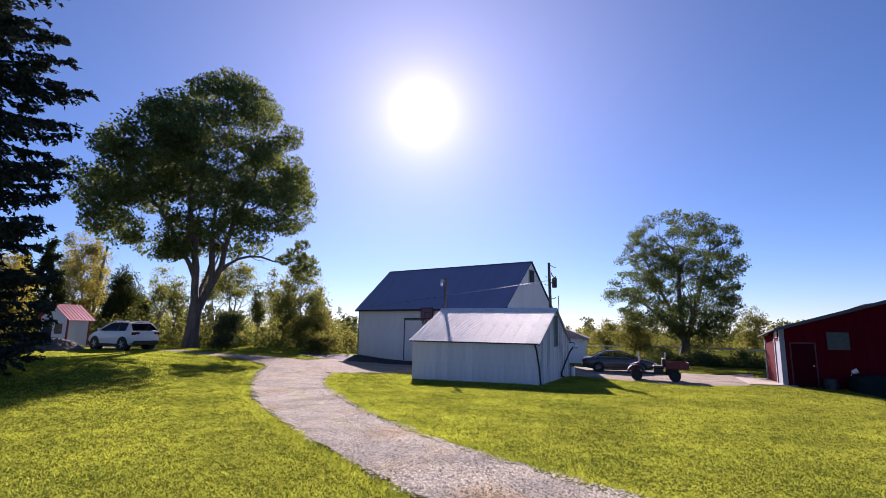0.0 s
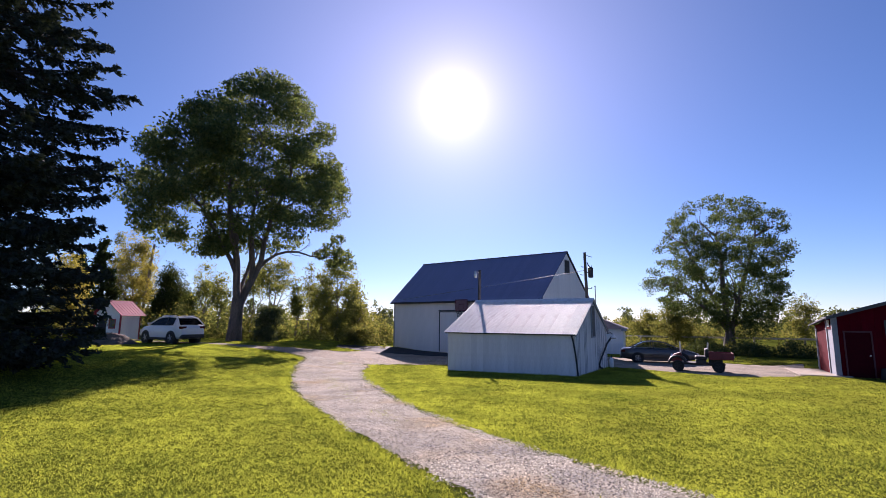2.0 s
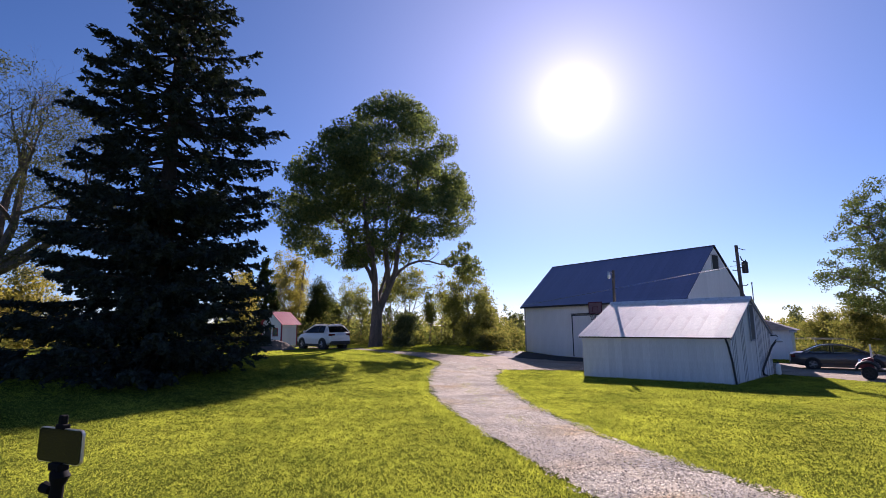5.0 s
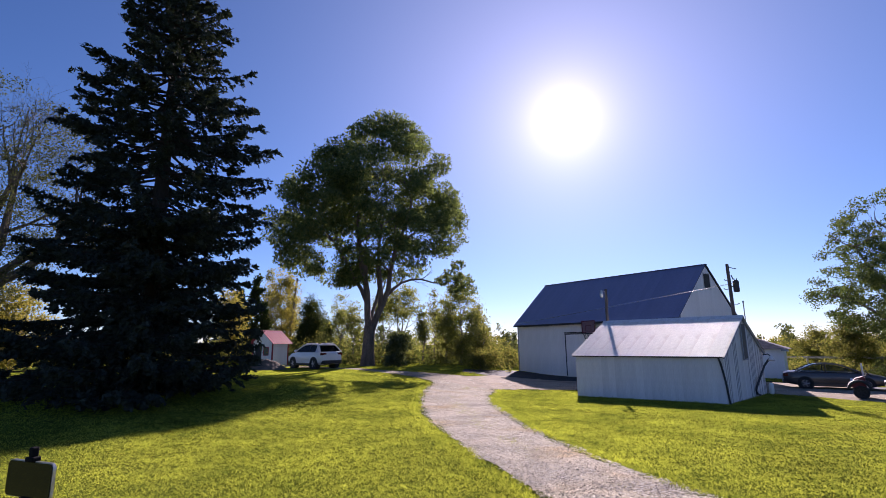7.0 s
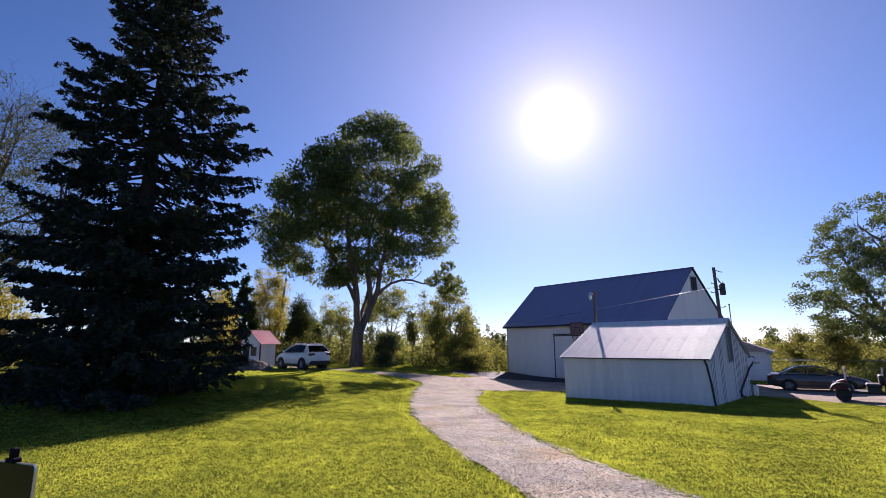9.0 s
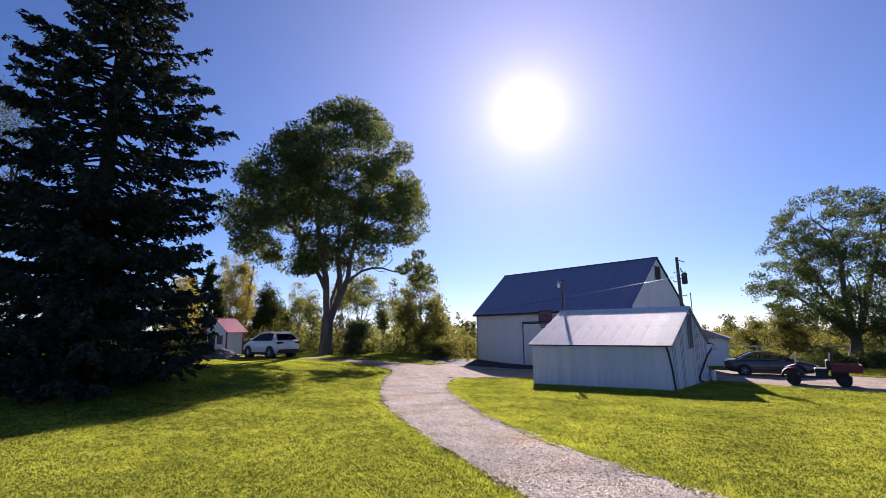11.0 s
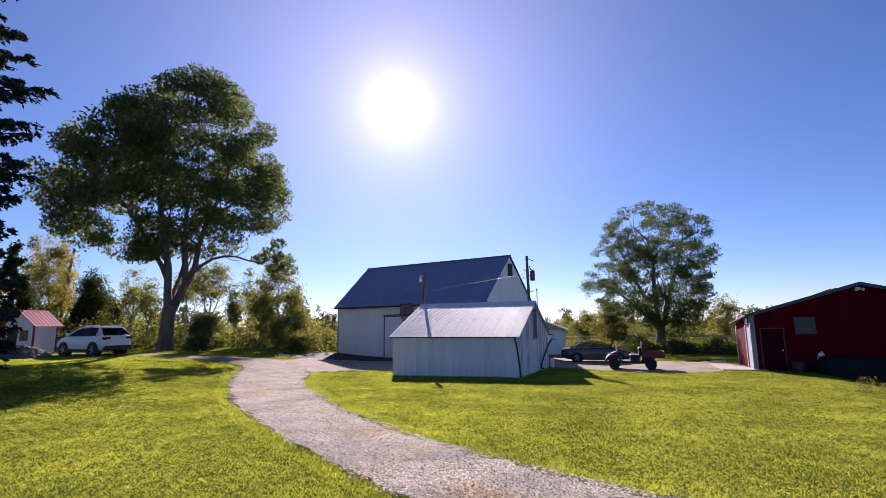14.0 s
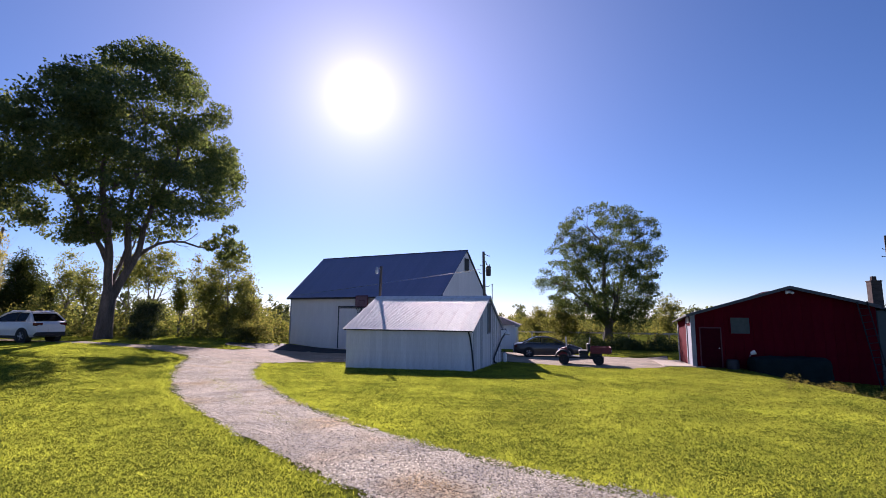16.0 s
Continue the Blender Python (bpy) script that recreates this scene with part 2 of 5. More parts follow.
M_WHITE = mat("white_paint", (0.90, 0.89, 0.86), 0.7, var=0.05, scale=1.3, fine=25, stain=(0.55, 0.55, 0.52), stain_scale=0.9, stretch=(1, 1, 0.25), random=0.03)
M_BOARD = mat("weathered_white_board", (0.70, 0.70, 0.70), 0.8, var=0.09, scale=3, fine=30, stain=(0.38, 0.36, 0.33), stain_scale=1.6, stretch=(2, 2, 0.2), random=0.07)
M_ROOFBLUE = mat("dark_blue_metal_roof", (0.15, 0.18, 0.29), 0.42, 0.25, var=0.08, scale=0.8, fine=8, random=0.05)
M_TIN = mat("galvanised_sheet", (0.71, 0.69, 0.62), 0.64, 0.3, var=0.1, scale=1.5, fine=14, stain=(0.42, 0.29, 0.22), stain_scale=0.9, stain_amt=0.5, stretch=(1, 0.3, 1), random=0.08, spec=0.3)
M_RIDGE = mat("dull_blue_ridge_cap", (0.07, 0.08, 0.13), 0.95, var=0.08, spec=0.05)
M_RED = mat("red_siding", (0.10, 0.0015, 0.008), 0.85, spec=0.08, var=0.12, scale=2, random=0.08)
M_REDROOF = mat("red_metal_roof", (0.34, 0.03, 0.05), 0.4, 0.1, var=0.08, random=0.08)
M_DARK = mat("dark_trim", (0.025, 0.026, 0.03), 0.6)
M_GREY = mat("grey_blue_trim", (0.30, 0.33, 0.38), 0.6, var=0.08)
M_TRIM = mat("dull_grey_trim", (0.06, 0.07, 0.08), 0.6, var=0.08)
M_LADDER = mat("dull_dark_metal", (0.03, 0.032, 0.036), 0.85, var=0.1, spec=0.1)
M_JOINT = mat("weathered_dark_strip", (0.36, 0.37, 0.39), 0.9, var=0.2, scale=3)
# grey-blue: the shade on the white posts is put into this colour
M_POST = mat("shaded_grey_post", (0.27, 0.28, 0.31), 0.8, var=0.15, scale=3)
M_RAIL = mat("sun_bleached_rail", (0.42, 0.39, 0.34), 0.85, var=0.15, scale=4)
M_FRAME = mat("faded_red_frame", (0.085, 0.014, 0.022), 0.6, var=0.1)
M_CONC = mat("concrete", (0.38, 0.32, 0.24), 0.9, var=0.12, scale=3, fine=40, bump=0.4)
M_WOODPOLE = mat("grey_pole_wood", (0.082, 0.074, 0.07), 0.9, var=0.25, scale=5, fine=30, bump=0.7, stretch=(1, 1, 0.15))
M_BARK = mat("bark", (0.12, 0.098, 0.082), 0.9, var=0.3, scale=4, fine=22, bump=0.9, bump_scale=14, stretch=(1, 1, 0.25))
M_FIRBARK = mat("dark_conifer_bark", (0.045, 0.037, 0.032), 0.95, var=0.25, scale=4, fine=22, bump=0.8, bump_scale=14, stretch=(1, 1, 0.25), spec=0.1)
M_TWIG = mat("pale_bark", (0.20, 0.18, 0.15), 0.9, var=0.2, scale=6, fine=30, bump=0.4)
M_BRICK = mat("chimney_brick", (0.085, 0.07, 0.065), 0.95, spec=0.08, var=0.2, random=0.2)
M_STEEL = mat("bare_steel", (0.5, 0.5, 0.5), 0.35, 0.9, var=0.06)
M_LAMPGLASS = mat("lamp_lens", (0.75, 0.76, 0.74), 0.2, var=0.02, bump=0)
M_PANE = mat("dusty_pane", (0.10, 0.12, 0.12), 0.12, var=0.1, spec=0.8, bump=0)
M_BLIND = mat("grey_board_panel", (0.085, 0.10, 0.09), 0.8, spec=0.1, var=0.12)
M_BARNSHADE = mat("dark_barn_shade", (0.04, 0.04, 0.042), 0.9, var=0.2, scale=2, fine=30, spec=0.2)
M_TARP = mat("dark_green_tarp", (0.010, 0.02, 0.02), 0.85, var=0.2, scale=2, spec=0.08)
M_MAPLE = leaf_mat("maple_leaf", (0.06, 0.10, 0.055), (0.155, 0.18, 0.09), 0.55)
M_WALNUT = leaf_mat("walnut_leaf", (0.05, 0.08, 0.035), (0.125, 0.15, 0.06), 0.45, glow=(1.3, 1.35, 0.65))
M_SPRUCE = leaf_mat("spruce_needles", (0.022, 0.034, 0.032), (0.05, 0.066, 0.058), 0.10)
M_SCRUB = leaf_mat("scrub_leaf", (0.085, 0.105, 0.035), (0.22, 0.21, 0.08), 0.55, glow=(1.35, 1.3, 0.65))
M_YELLOW = leaf_mat("yellowing_leaf", (0.15, 0.15, 0.05), (0.33, 0.28, 0.11), 0.55)
M_GREENLEAF = leaf_mat("green_leaf", (0.105, 0.135, 0.05), (0.26, 0.258, 0.09), 0.6, glow=(1.4, 1.38, 0.75))
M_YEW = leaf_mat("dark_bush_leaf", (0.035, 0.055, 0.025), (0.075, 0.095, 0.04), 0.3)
M_BUSH = leaf_mat("grey_green_bush_leaf", (0.05, 0.07, 0.042), (0.105, 0.125, 0.075), 0.38)
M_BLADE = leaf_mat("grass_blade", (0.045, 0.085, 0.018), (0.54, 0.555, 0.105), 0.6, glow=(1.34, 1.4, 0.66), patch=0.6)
M_FARLEAF = leaf_mat("far_wood_leaf", (0.075, 0.10, 0.05), (0.16, 0.175, 0.08), 0.45, glow=(1.2, 1.2, 0.7))
M_LOCUST = leaf_mat("locust_leaf", (0.05, 0.065, 0.035), (0.12, 0.13, 0.065), 0.35, glow=(1.2, 1.2, 0.7))
M_DARKLEAF = leaf_mat("dark_tree_leaf", (0.035, 0.055, 0.025), (0.085, 0.10, 0.04), 0.4)
M_WEED = leaf_mat("dry_weed", (0.07, 0.075, 0.028), (0.20, 0.17, 0.075), 0.42)


def ground_sheet():
    """The lawn and the land out to the horizon, one sheet."""
    u = np.linspace(-1, 1, 181)
    c = np.sinh(8.0 * u) / math.sinh(8.0) * 2500
    X, Y = np.meshgrid(c, c + 12)
    V = np.stack([X, Y, ground_z(X, Y)], -1).reshape(-1, 3)
    n = len(u)
    i = (np.arange(n - 1)[:, None] * n + np.arange(n - 1)).ravel()
    ob = bulk("ground", V, np.stack([i, i + 1, i + n + 1, i + n], -1), M_GRASS)
    ob.data.polygons.foreach_set("use_smooth", [True] * len(ob.data.polygons))
    return tagged(ob, "mown green lawn sloping gently away, sunlit from behind", "lawn", kind="structure")


ground_sheet()


def smooth_line(p, n, rounds=3):
    p = np.array(p, float)
    s = np.r_[0, np.cumsum(np.hypot(*np.diff(p, axis=0).T))]
    q = np.linspace(0, s[-1], n)
    r = np.stack([np.interp(q, s, p[:, 0]), np.interp(q, s, p[:, 1])], -1)
    for _ in range(rounds):
        r[1:-1] = (r[:-2] + 2 * r[1:-1] + r[2:]) / 4
    return r


def ribbon(name, left, right, material, label, lift=0.03, n=140, m=16):
    rng = np.random.default_rng(len(name))
    a, b = smooth_line(left, n, 6), smooth_line(right, n, 6)
    a = a + rng.normal(size=a.shape) * 0.05
    b = b + rng.normal(size=b.shape) * 0.05
    w = np.linspace(0, 1, m)[None, :, None]
    P = a[:, None] * (1 - w) + b[:, None] * w
    e = np.abs(np.linspace(-1, 1, m))[None]
    Z = ground_z(P[..., 0], P[..., 1]) + lift - 0.06 * e ** 8 + rng.normal(size=P.shape[:2]) * 0.006
    V = np.concatenate([P, Z[..., None]], -1).reshape(-1, 3)
    i = (np.arange(n - 1)[:, None] * m + np.arange(m - 1)).ravel()
    ob = bulk(name, V, np.stack([i, i + 1, i + m + 1, i + m], -1), material)
    ob.data.polygons.foreach_set("use_smooth", [True] * len(ob.data.polygons))
    return tagged(ob, label, "driveway", kind="structure")


DRIVE_L = [(13.5, -5.5), (8.5, -2.6), (4.8, 0.2), (2.2, 2.4), (0.3, 4.2), (-0.65, 5.67), (-1.3, 6.5), (-2.15, 7.68), (-3.8, 10.16), (-5.66, 13.37), (-7.39, 16.82), (-8.94, 20.75), (-10.22, 24.65), (-10.82, 27.15)]
DRIVE_R = [(14.8, -3.2), (10.0, -.4), (6.6, 1.8), (4.6, 3.4), (2.7, 5.0), (1.67, 5.91), (1.24, 6.4), (0.61, 7.13), (-0.59, 8.72), (-1.35, 9.93), (-2.45, 12.01), (-4.95, 17.99), (-6.14, 21.54), (-6.62, 25.0)]
YARD_N = [(-26, 31.4), (-19.32, 28.84), (-15.75, 27.48), (-13.41, 27.41), (-11.43, 26.61), (-10.22, 24.65), (-6.62, 25.0), (-5.56, 26.78), (-2.98, 27.0), (0, 28), (6.06, 27.85), (8.29, 25.2), (9.39, 24.18), (10.57, 23.56), (12.02, 23.6), (13.87, 24.58)]
YARD_F = [(-26, 33), (-20.4, 30.42), (-14.87, 28.94), (-13.45, 30.39), (-11.57, 31.14), (-9.64, 32.01), (-8.7, 39.6), (-3, 40.5), (2, 37), (8, 36.5), (13.87, 32.12), (14.76, 31.14), (16.25, 31.08), (18.44, 32.92)]
ribbon("driveway", DRIVE_L, DRIVE_R, M_GRAVEL, "curved pale grey gravel driveway through the lawn")
ribbon("gravel_yard", YARD_N, YARD_F, M_YARD, "wide grey gravel farmyard in front of the barn", lift=0.025, n=160, m=24)


# a dark strip laid on the yard to deepen the barn's cast shadow
ribbon("barn_apron", [(-11.6, 34.2), (-10.1, 33.8), (-7.9, 33.6), (-3.6, 33.6), (-0.5, 32.3), (2.2, 30.6)], [(-12.2, 36.2), (-10.5, 38.5), (-9.0, 41.2), (-5, 38.6), (-1, 36.1), (2.9, 33.6)],
       M_BARNSHADE, "dark strip on the ground painted as the barn's shade", lift=0.05, n=60, m=12)


def inside(P, ring):
    """Whether points lie within a closed outline."""
    x, y = P[:, 0], P[:, 1]
    hit = np.zeros(len(P), bool)
    for (x0, y0), (x1, y1) in zip(ring, np.roll(ring, -1, axis=0)):
        cut = (y0 > y) != (y1 > y)
        with np.errstate(divide="ignore", invalid="ignore"):
            hit ^= cut & (x < (x1 - x0) * (y - y0) / (y1 - y0) + x0)
    return hit


RING_DRIVE = np.concatenate([smooth_line(DRIVE_L, 90), smooth_line(DRIVE_R, 90)[::-1]])
RING_YARD = np.concatenate([smooth_line(YARD_N, 60), smooth_line(YARD_F, 60)[::-1]])


# ---- buildings ----
def siding(parent, name, x0, x1, top, y, thick, width, material, z0=0.0, gap=0.006, side="x"):
    """Upright boards along a wall, each cut to the line of the roof above it."""
    n = max(1, round(abs(x1 - x0) / width))
    w = (x1 - x0) / n
    cache = {}
    for i in range(n):
        a, b = x0 + i * w, x0 + (i + 1) * w
        key = (round(top(a), 3), round(top(b), 3))
        if key not in cache:
            bm = prism(bmesh.new(), [(gap, z0), (w - gap, z0), (w - gap, key[1]), (gap, key[0])], 0, thick)
            if side == "y":
                bmesh.ops.rotate(bm, verts=bm.verts, matrix=Matrix.Rotation(radians(90), 3, "Z"))
            ob = part(name, bm, material, parent)
            cache[key] = ob.data
        else:
            ob = new(name, cache[key])
            ob.parent = parent
        ob.location = (a, y, 0) if side == "x" else (y, a, 0)


def sheets(parent, name, x0, x1, y0, z0, y1, z1, width, material, ribs, rib, thick=0.02):
    """Roof sheets side by side from the eave (y0, z0) up to the ridge (y1, z1); ribs run up the slope."""
    n = max(1, round(abs(x1 - x0) / width))
    w = (x1 - x0) / n
    bm = bmesh.new()
    k = ribs * 6 if ribs > 1 else 8
    prof = []
    for i in range(k + 1):
        u = i / k
        h = rib * 0.5 * (1 - math.cos(2 * math.pi * ribs * u)) if ribs > 1 else (rib if i in (0, k) else 0.0)
        prof.append((u * w, h))
    if ribs == 1:
        prof = [(0.0, 0), (0.0, rib), (0.03, rib), (0.035, 0), (w * 0.5, 0), (w, 0)]
    d = Vector((0, y1 - y0, z1 - z0))
    nrm = Vector((0, -(z1 - z0), y1 - y0)).normalized()
    if nrm.z < 0:
        nrm = -nrm
    rows = []
    for s in (0.0, 0.5, 1.0):
        rows.append([bm.verts.new(Vector((px, y0, z0)) + d * s + nrm * (h + thick)) for px, h in prof])
    low = [bm.verts.new(Vector((px, y0, z0)) + nrm * h) for px, h in prof]
    for a, b in zip(rows, rows[1:]):
        for i in range(len(prof) - 1):
            bm.faces.new((a[i], a[i + 1], b[i + 1], b[i]))
    for i in range(len(prof) - 1):
        bm.faces.new((low[i], low[i + 1], rows[0][i + 1], rows[0][i]))
    first = part(name, bm, material, parent, smooth=ribs > 1)
    first.location = (x0, 0, 0)
    for i in range(1, n):
        ob = new(name, first.data)
        ob.parent = parent
        ob.location = (x0 + i * w, 0, .003 * (i % 2) if ribs > 1 else 0)


def barn():
    b = thing("barn", pose(-0.98, 40.55, 0.1, 0, 0, -32.7), "large white barn with dark blue metal roof and sliding door", "barn")
    L, w, e, r = 7.0, 3.85, 4.05, 7.5
    turn = Matrix.Rotation(radians(90), 3, "Z")
    bm = prism(bmesh.new(), [(-w + .06, -.3), (w - .06, -.3), (w - .06, e), (0, r - .1), (-w + .06, e)], -L + .06, L - .06)
    bmesh.ops.rotate(bm, verts=bm.verts, matrix=turn)
    part("wall", bm, M_WHITE, b)
    siding(b, "wall_panel", -L, L, lambda x: e, -w, .05, .9, M_WHITE, -.3, .0008)
    gable = lambda y: e + (r - .12 - e) * (1 - abs(y) / w)
    siding(b, "wall_panel", -w, w, gable, L, -.05, .64, M_WHITE, -.3, .0008, side="y")
    siding(b, "wall_panel", -w, w, gable, -L, .05, .64, M_WHITE, -.3, side="y")
    for s in (-1, 1):
        sheets(b, "roof_sheet", -L - .14, L + .14, s * (w + .38), e - .22, 0, r + .02, .46, M_ROOFBLUE, 1, .006)
    bm = prism(bmesh.new(), [(-w - .34, e - .24), (0, r - .04), (w + .34, e - .24), (w + .34, e - .2), (0, r), (-w - .34, e - .2)], -L - .12, L + .12)
    bmesh.ops.rotate(bm, verts=bm.verts, matrix=turn)
    part("roof_deck", bm, M_DARK, b)
    part("ridge_cap", boxed(-L - .16, L + .16, -.12, .12, r - .05, r + .035, .03), M_RIDGE, b)
    part("eave_trim", boxed(-L - .14, L + .14, -w - .41, -w - .35, e - .33, e - .2), M_DARK, b, "dark eave board")
    for x in (-L, L):
        part("corner_trim", boxed(x - .06, x + .06, -w - .025, -w + .03, -.3, e - .05), M_GREY, b)
    # sliding door
    d = part("door", boxed(-1.9, 1.9, -w - .09, -w - .03, .05, 3.0, .01), M_WHITE, b, "closed white sliding barn door")
    for x0, x1, z0, z1 in ((-1.98, -1.9, 0, 3.05), (1.9, 1.98, 0, 3.05), (-1.98, 1.98, 3.0, 3.08)):
        part("door_frame", boxed(x0, x1, -w - .11, -w - .02, z0, z1), M_TRIM, d)
    part("door_track", boxed(-2.0, 5.6, -w - .14, -w - .05, 3.1, 3.17), M_DARK, d)
    # loft window in the gable by the utility pole
    g = part("loft_window", boxed(L + .04, L + .07, -.42, .42, 5.9, 6.85), M_DARK, b, "narrow dark loft window")
    for y0, y1, z0, z1 in ((-.5, -.42, 5.82, 6.9), (.42, .5, 5.82, 6.9), (-.42, .42, 6.85, 6.93), (-.42, .42, 5.82, 5.9)):
        part("window_frame", boxed(L + .04, L + .09, y0, y1, z0, z1), M_BOARD, g)
    return b


barn()


def backboard():
    """A basketball backboard over the barn door."""
    t = thing("basketball_hoop", pose(-0.98 + 1.65 * .8415, 40.55 - 1.65 * .5402, 0.1, 0, 0, -32.7), "weathered basketball backboard with a rim above the barn door", "basketball hoop")
    y = -4.25
    part("board", boxed(-1.72, -.62, y - .03, y, 3.12, 3.92, .01), mat("faded_board", (.20, .12, .14), .7, var=.15), t)
    m = mat("faded_red_paint", (.10, .012, .03), .6)
    for x0, x1, z0, z1 in ((-1.75, -1.68, 3.1, 3.94), (-.66, -.59, 3.1, 3.94), (-1.75, -.59, 3.88, 3.95), (-1.75, -.59, 3.09, 3.15),
                           (-1.42, -1.38, 3.25, 3.6), (-.96, -.92, 3.25, 3.6), (-1.42, -.92, 3.57, 3.61)):
        part("stripe", boxed(x0, x1, y - .045, y - .031, z0, z1), m, t)
    ring = [(-1.17 + .23 * math.cos(a), y - .3 + .23 * math.sin(a), 3.05) for a in np.linspace(0, 2 * math.pi, 19)]
    part("rim", tube(bmesh.new(), ring, .015, 6, False), M_DARK, t)
    bm = bmesh.new()
    for a in np.linspace(0, 2 * math.pi, 11)[:-1]:
        tube(bm, [(-1.17 + .23 * math.cos(a), y - .3 + .23 * math.sin(a), 3.04), (-1.17 + .12 * math.cos(a + .6), y - .3 + .12 * math.sin(a + .6), 2.65)], .01, 4)
    part("net", bm, M_DARK, t)
    for x in (-1.45, -.9):
        part("bracket", boxed(x - .03, x + .03, y, -3.88, 3.3, 3.36), M_DARK, t)
    return t


backboard()


def shed():
    W, L, e, r = 7.1, 6.13, 1.86, 3.42
    b = thing("shed", pose(3.15, 21.58, 0.12, 0, 0, -22), "small old white board shed with a sunlit corrugated metal roof", "shed")
    # front wall along -x from the corner at the origin
    bm = prism(bmesh.new(), [(.05, -.4), (W - .05, -.4), (W - .05, e - .03), (W / 2, r - .08), (.05, e - .03)], .05, L - .05)
    bmesh.ops.rotate(bm, verts=bm.verts, matrix=Matrix.Rotation(radians(90), 3, "Z"))
    part("wall", bm, M_BOARD, b)
    siding(b, "board", -L, 0, lambda x: e, 0, .04, .30, M_BOARD, -.35, .0012)
    siding(b, "board", -L, 0, lambda x: e, W - .04, .04, .42, M_BOARD, -.35, .004)
    top = lambda y: e + (r - .06 - e) * (1 - abs(y - W / 2) / (W / 2))
    siding(b, "board", 0, W, top, .02, .04, .235, M_BOARD, -.35, .007, side="y")
    siding(b, "board", 0, W, top, -L + .02, .04, .235, M_BOARD, -.35, .013, side="y")
    sheets(b, "roof_sheet", -L - .14, .14, -.2, e - .08, W / 2, r, .66, M_TIN, 9, .014, .008)
    sheets(b, "roof_sheet", -L - .14, .14, W + .2, e - .08, W / 2, r, .66, M_TIN, 9, .014, .008)
    cap = [(W / 2 - .2, r - .07), (W / 2, r + .06), (W / 2 + .2, r - .07), (W / 2 + .2, r - .055), (W / 2, r + .075), (W / 2 - .2, r - .055)]
    bm = prism(bmesh.new(), cap, -.15, L + .15)
    bmesh.ops.rotate(bm, verts=bm.verts, matrix=Matrix.Rotation(radians(90), 3, "Z"))
    part("ridge_cap", bm, M_BOARD, b)
    # thin dark strip that stands for the shadow gap under the eave
    part("fascia", boxed(-L - .1, .1, -.13, -.1, e - .12, e - .07), M_DARK, b)
    for y, s in ((0, 1), (W, -1)):
        bm = bmesh.new()
        tube(bm, [(.08, W / 2, r - .06), (.08, y - s * .18, e - .13)], .045, 4)
        part("barge_board", bm, M_GREY, b)
    # dark cover strips over the joints of the gable boards
    rng = random.Random(4)
    for i in range(1, 30):
        y = i * W / 30
        if rng.random() < .75 and not 3.05 < y < 3.95:
            part("batten", boxed(.02, .034, y - .022, y + .022, -.33, top(y) - rng.uniform(.03, .1)), M_JOINT, b)
    # boarded slot in the gable
    s = part("loft_slot", boxed(.05, .075, 3.15, 3.85, 1.62, 3.1), M_TRIM, b, "tall dark boarded opening")
    for y0, y1, z0, z1 in ((3.1, 3.15, 1.6, 3.12), (3.85, 3.9, 1.6, 3.12), (3.1, 3.9, 1.56, 1.62)):
        part("slot_frame", boxed(.045, .09, y0, y1, z0, z1), M_GREY, s)
    # dark downpipe on the near corner and the cable pipe across the gable
    bm = bmesh.new()
    tube(bm, [(-.12, -.12, e - .1), (-.06, -.07, e - .35), (.03, -.06, .9), (.12, -.06, -.1)], .038, 8)
    part("downpipe", bm, M_DARK, b, "black corner downpipe", smooth=True)
    bm = bmesh.new()
    tube(bm, [(.3, 6.95, 1.5), (.16, 6.5, 1.2), (.11, 4.8, .42), (.11, 4.45, .25), (.11, 4.5, .08), (.11, 5.1, -.02)], .045, 8)
    part("drain_pipe", bm, M_DARK, b, "dark diagonal drain pipe", smooth=True)
    return b


shed()


def flood_lamp():
    t = thing("flood_lamp", pose(3.15, 21.58, 0.12, 0, 0, -22), "white bell-shaped lamp on the shed gable corner", "lamp")
    bm = bmesh.new()
    tube(bm, [(.08, 6.9, 1.7), (.3, 6.9, 1.74), (.42, 6.88, 1.62)], .025, 6)
    part("arm", bm, M_DARK, t)
    bm = bmesh.new()
    tube(bm, [(.42, 6.88, 1.66), (.42, 6.86, 1.58), (.43, 6.82, 1.44)], [.05, .08, .15], 12)
    part("shade", bm, M_LAMPGLASS, t, smooth=True)


flood_lamp()


def gas_bottle():
    t = thing("propane_bottle", pose(3.15, 21.58, 0.12, 0, 0, -22), "small white gas bottle standing against the shed gable", "gas bottle")
    bm = bmesh.new()
    tube(bm, [(.28, 6.8, -.1), (.28, 6.8, -.05), (.28, 6.8, .3), (.28, 6.8, .38), (.28, 6.8, .42)], [.08, .11, .11, .08, .04], 14)
    part("body", bm, M_LAMPGLASS, t, smooth=True)
    bm = bmesh.new()
    tube(bm, [(.28, 6.8, .4), (.28, 6.8, .5)], .04, 8)
    part("valve", bm, M_DARK, t)


gas_bottle()


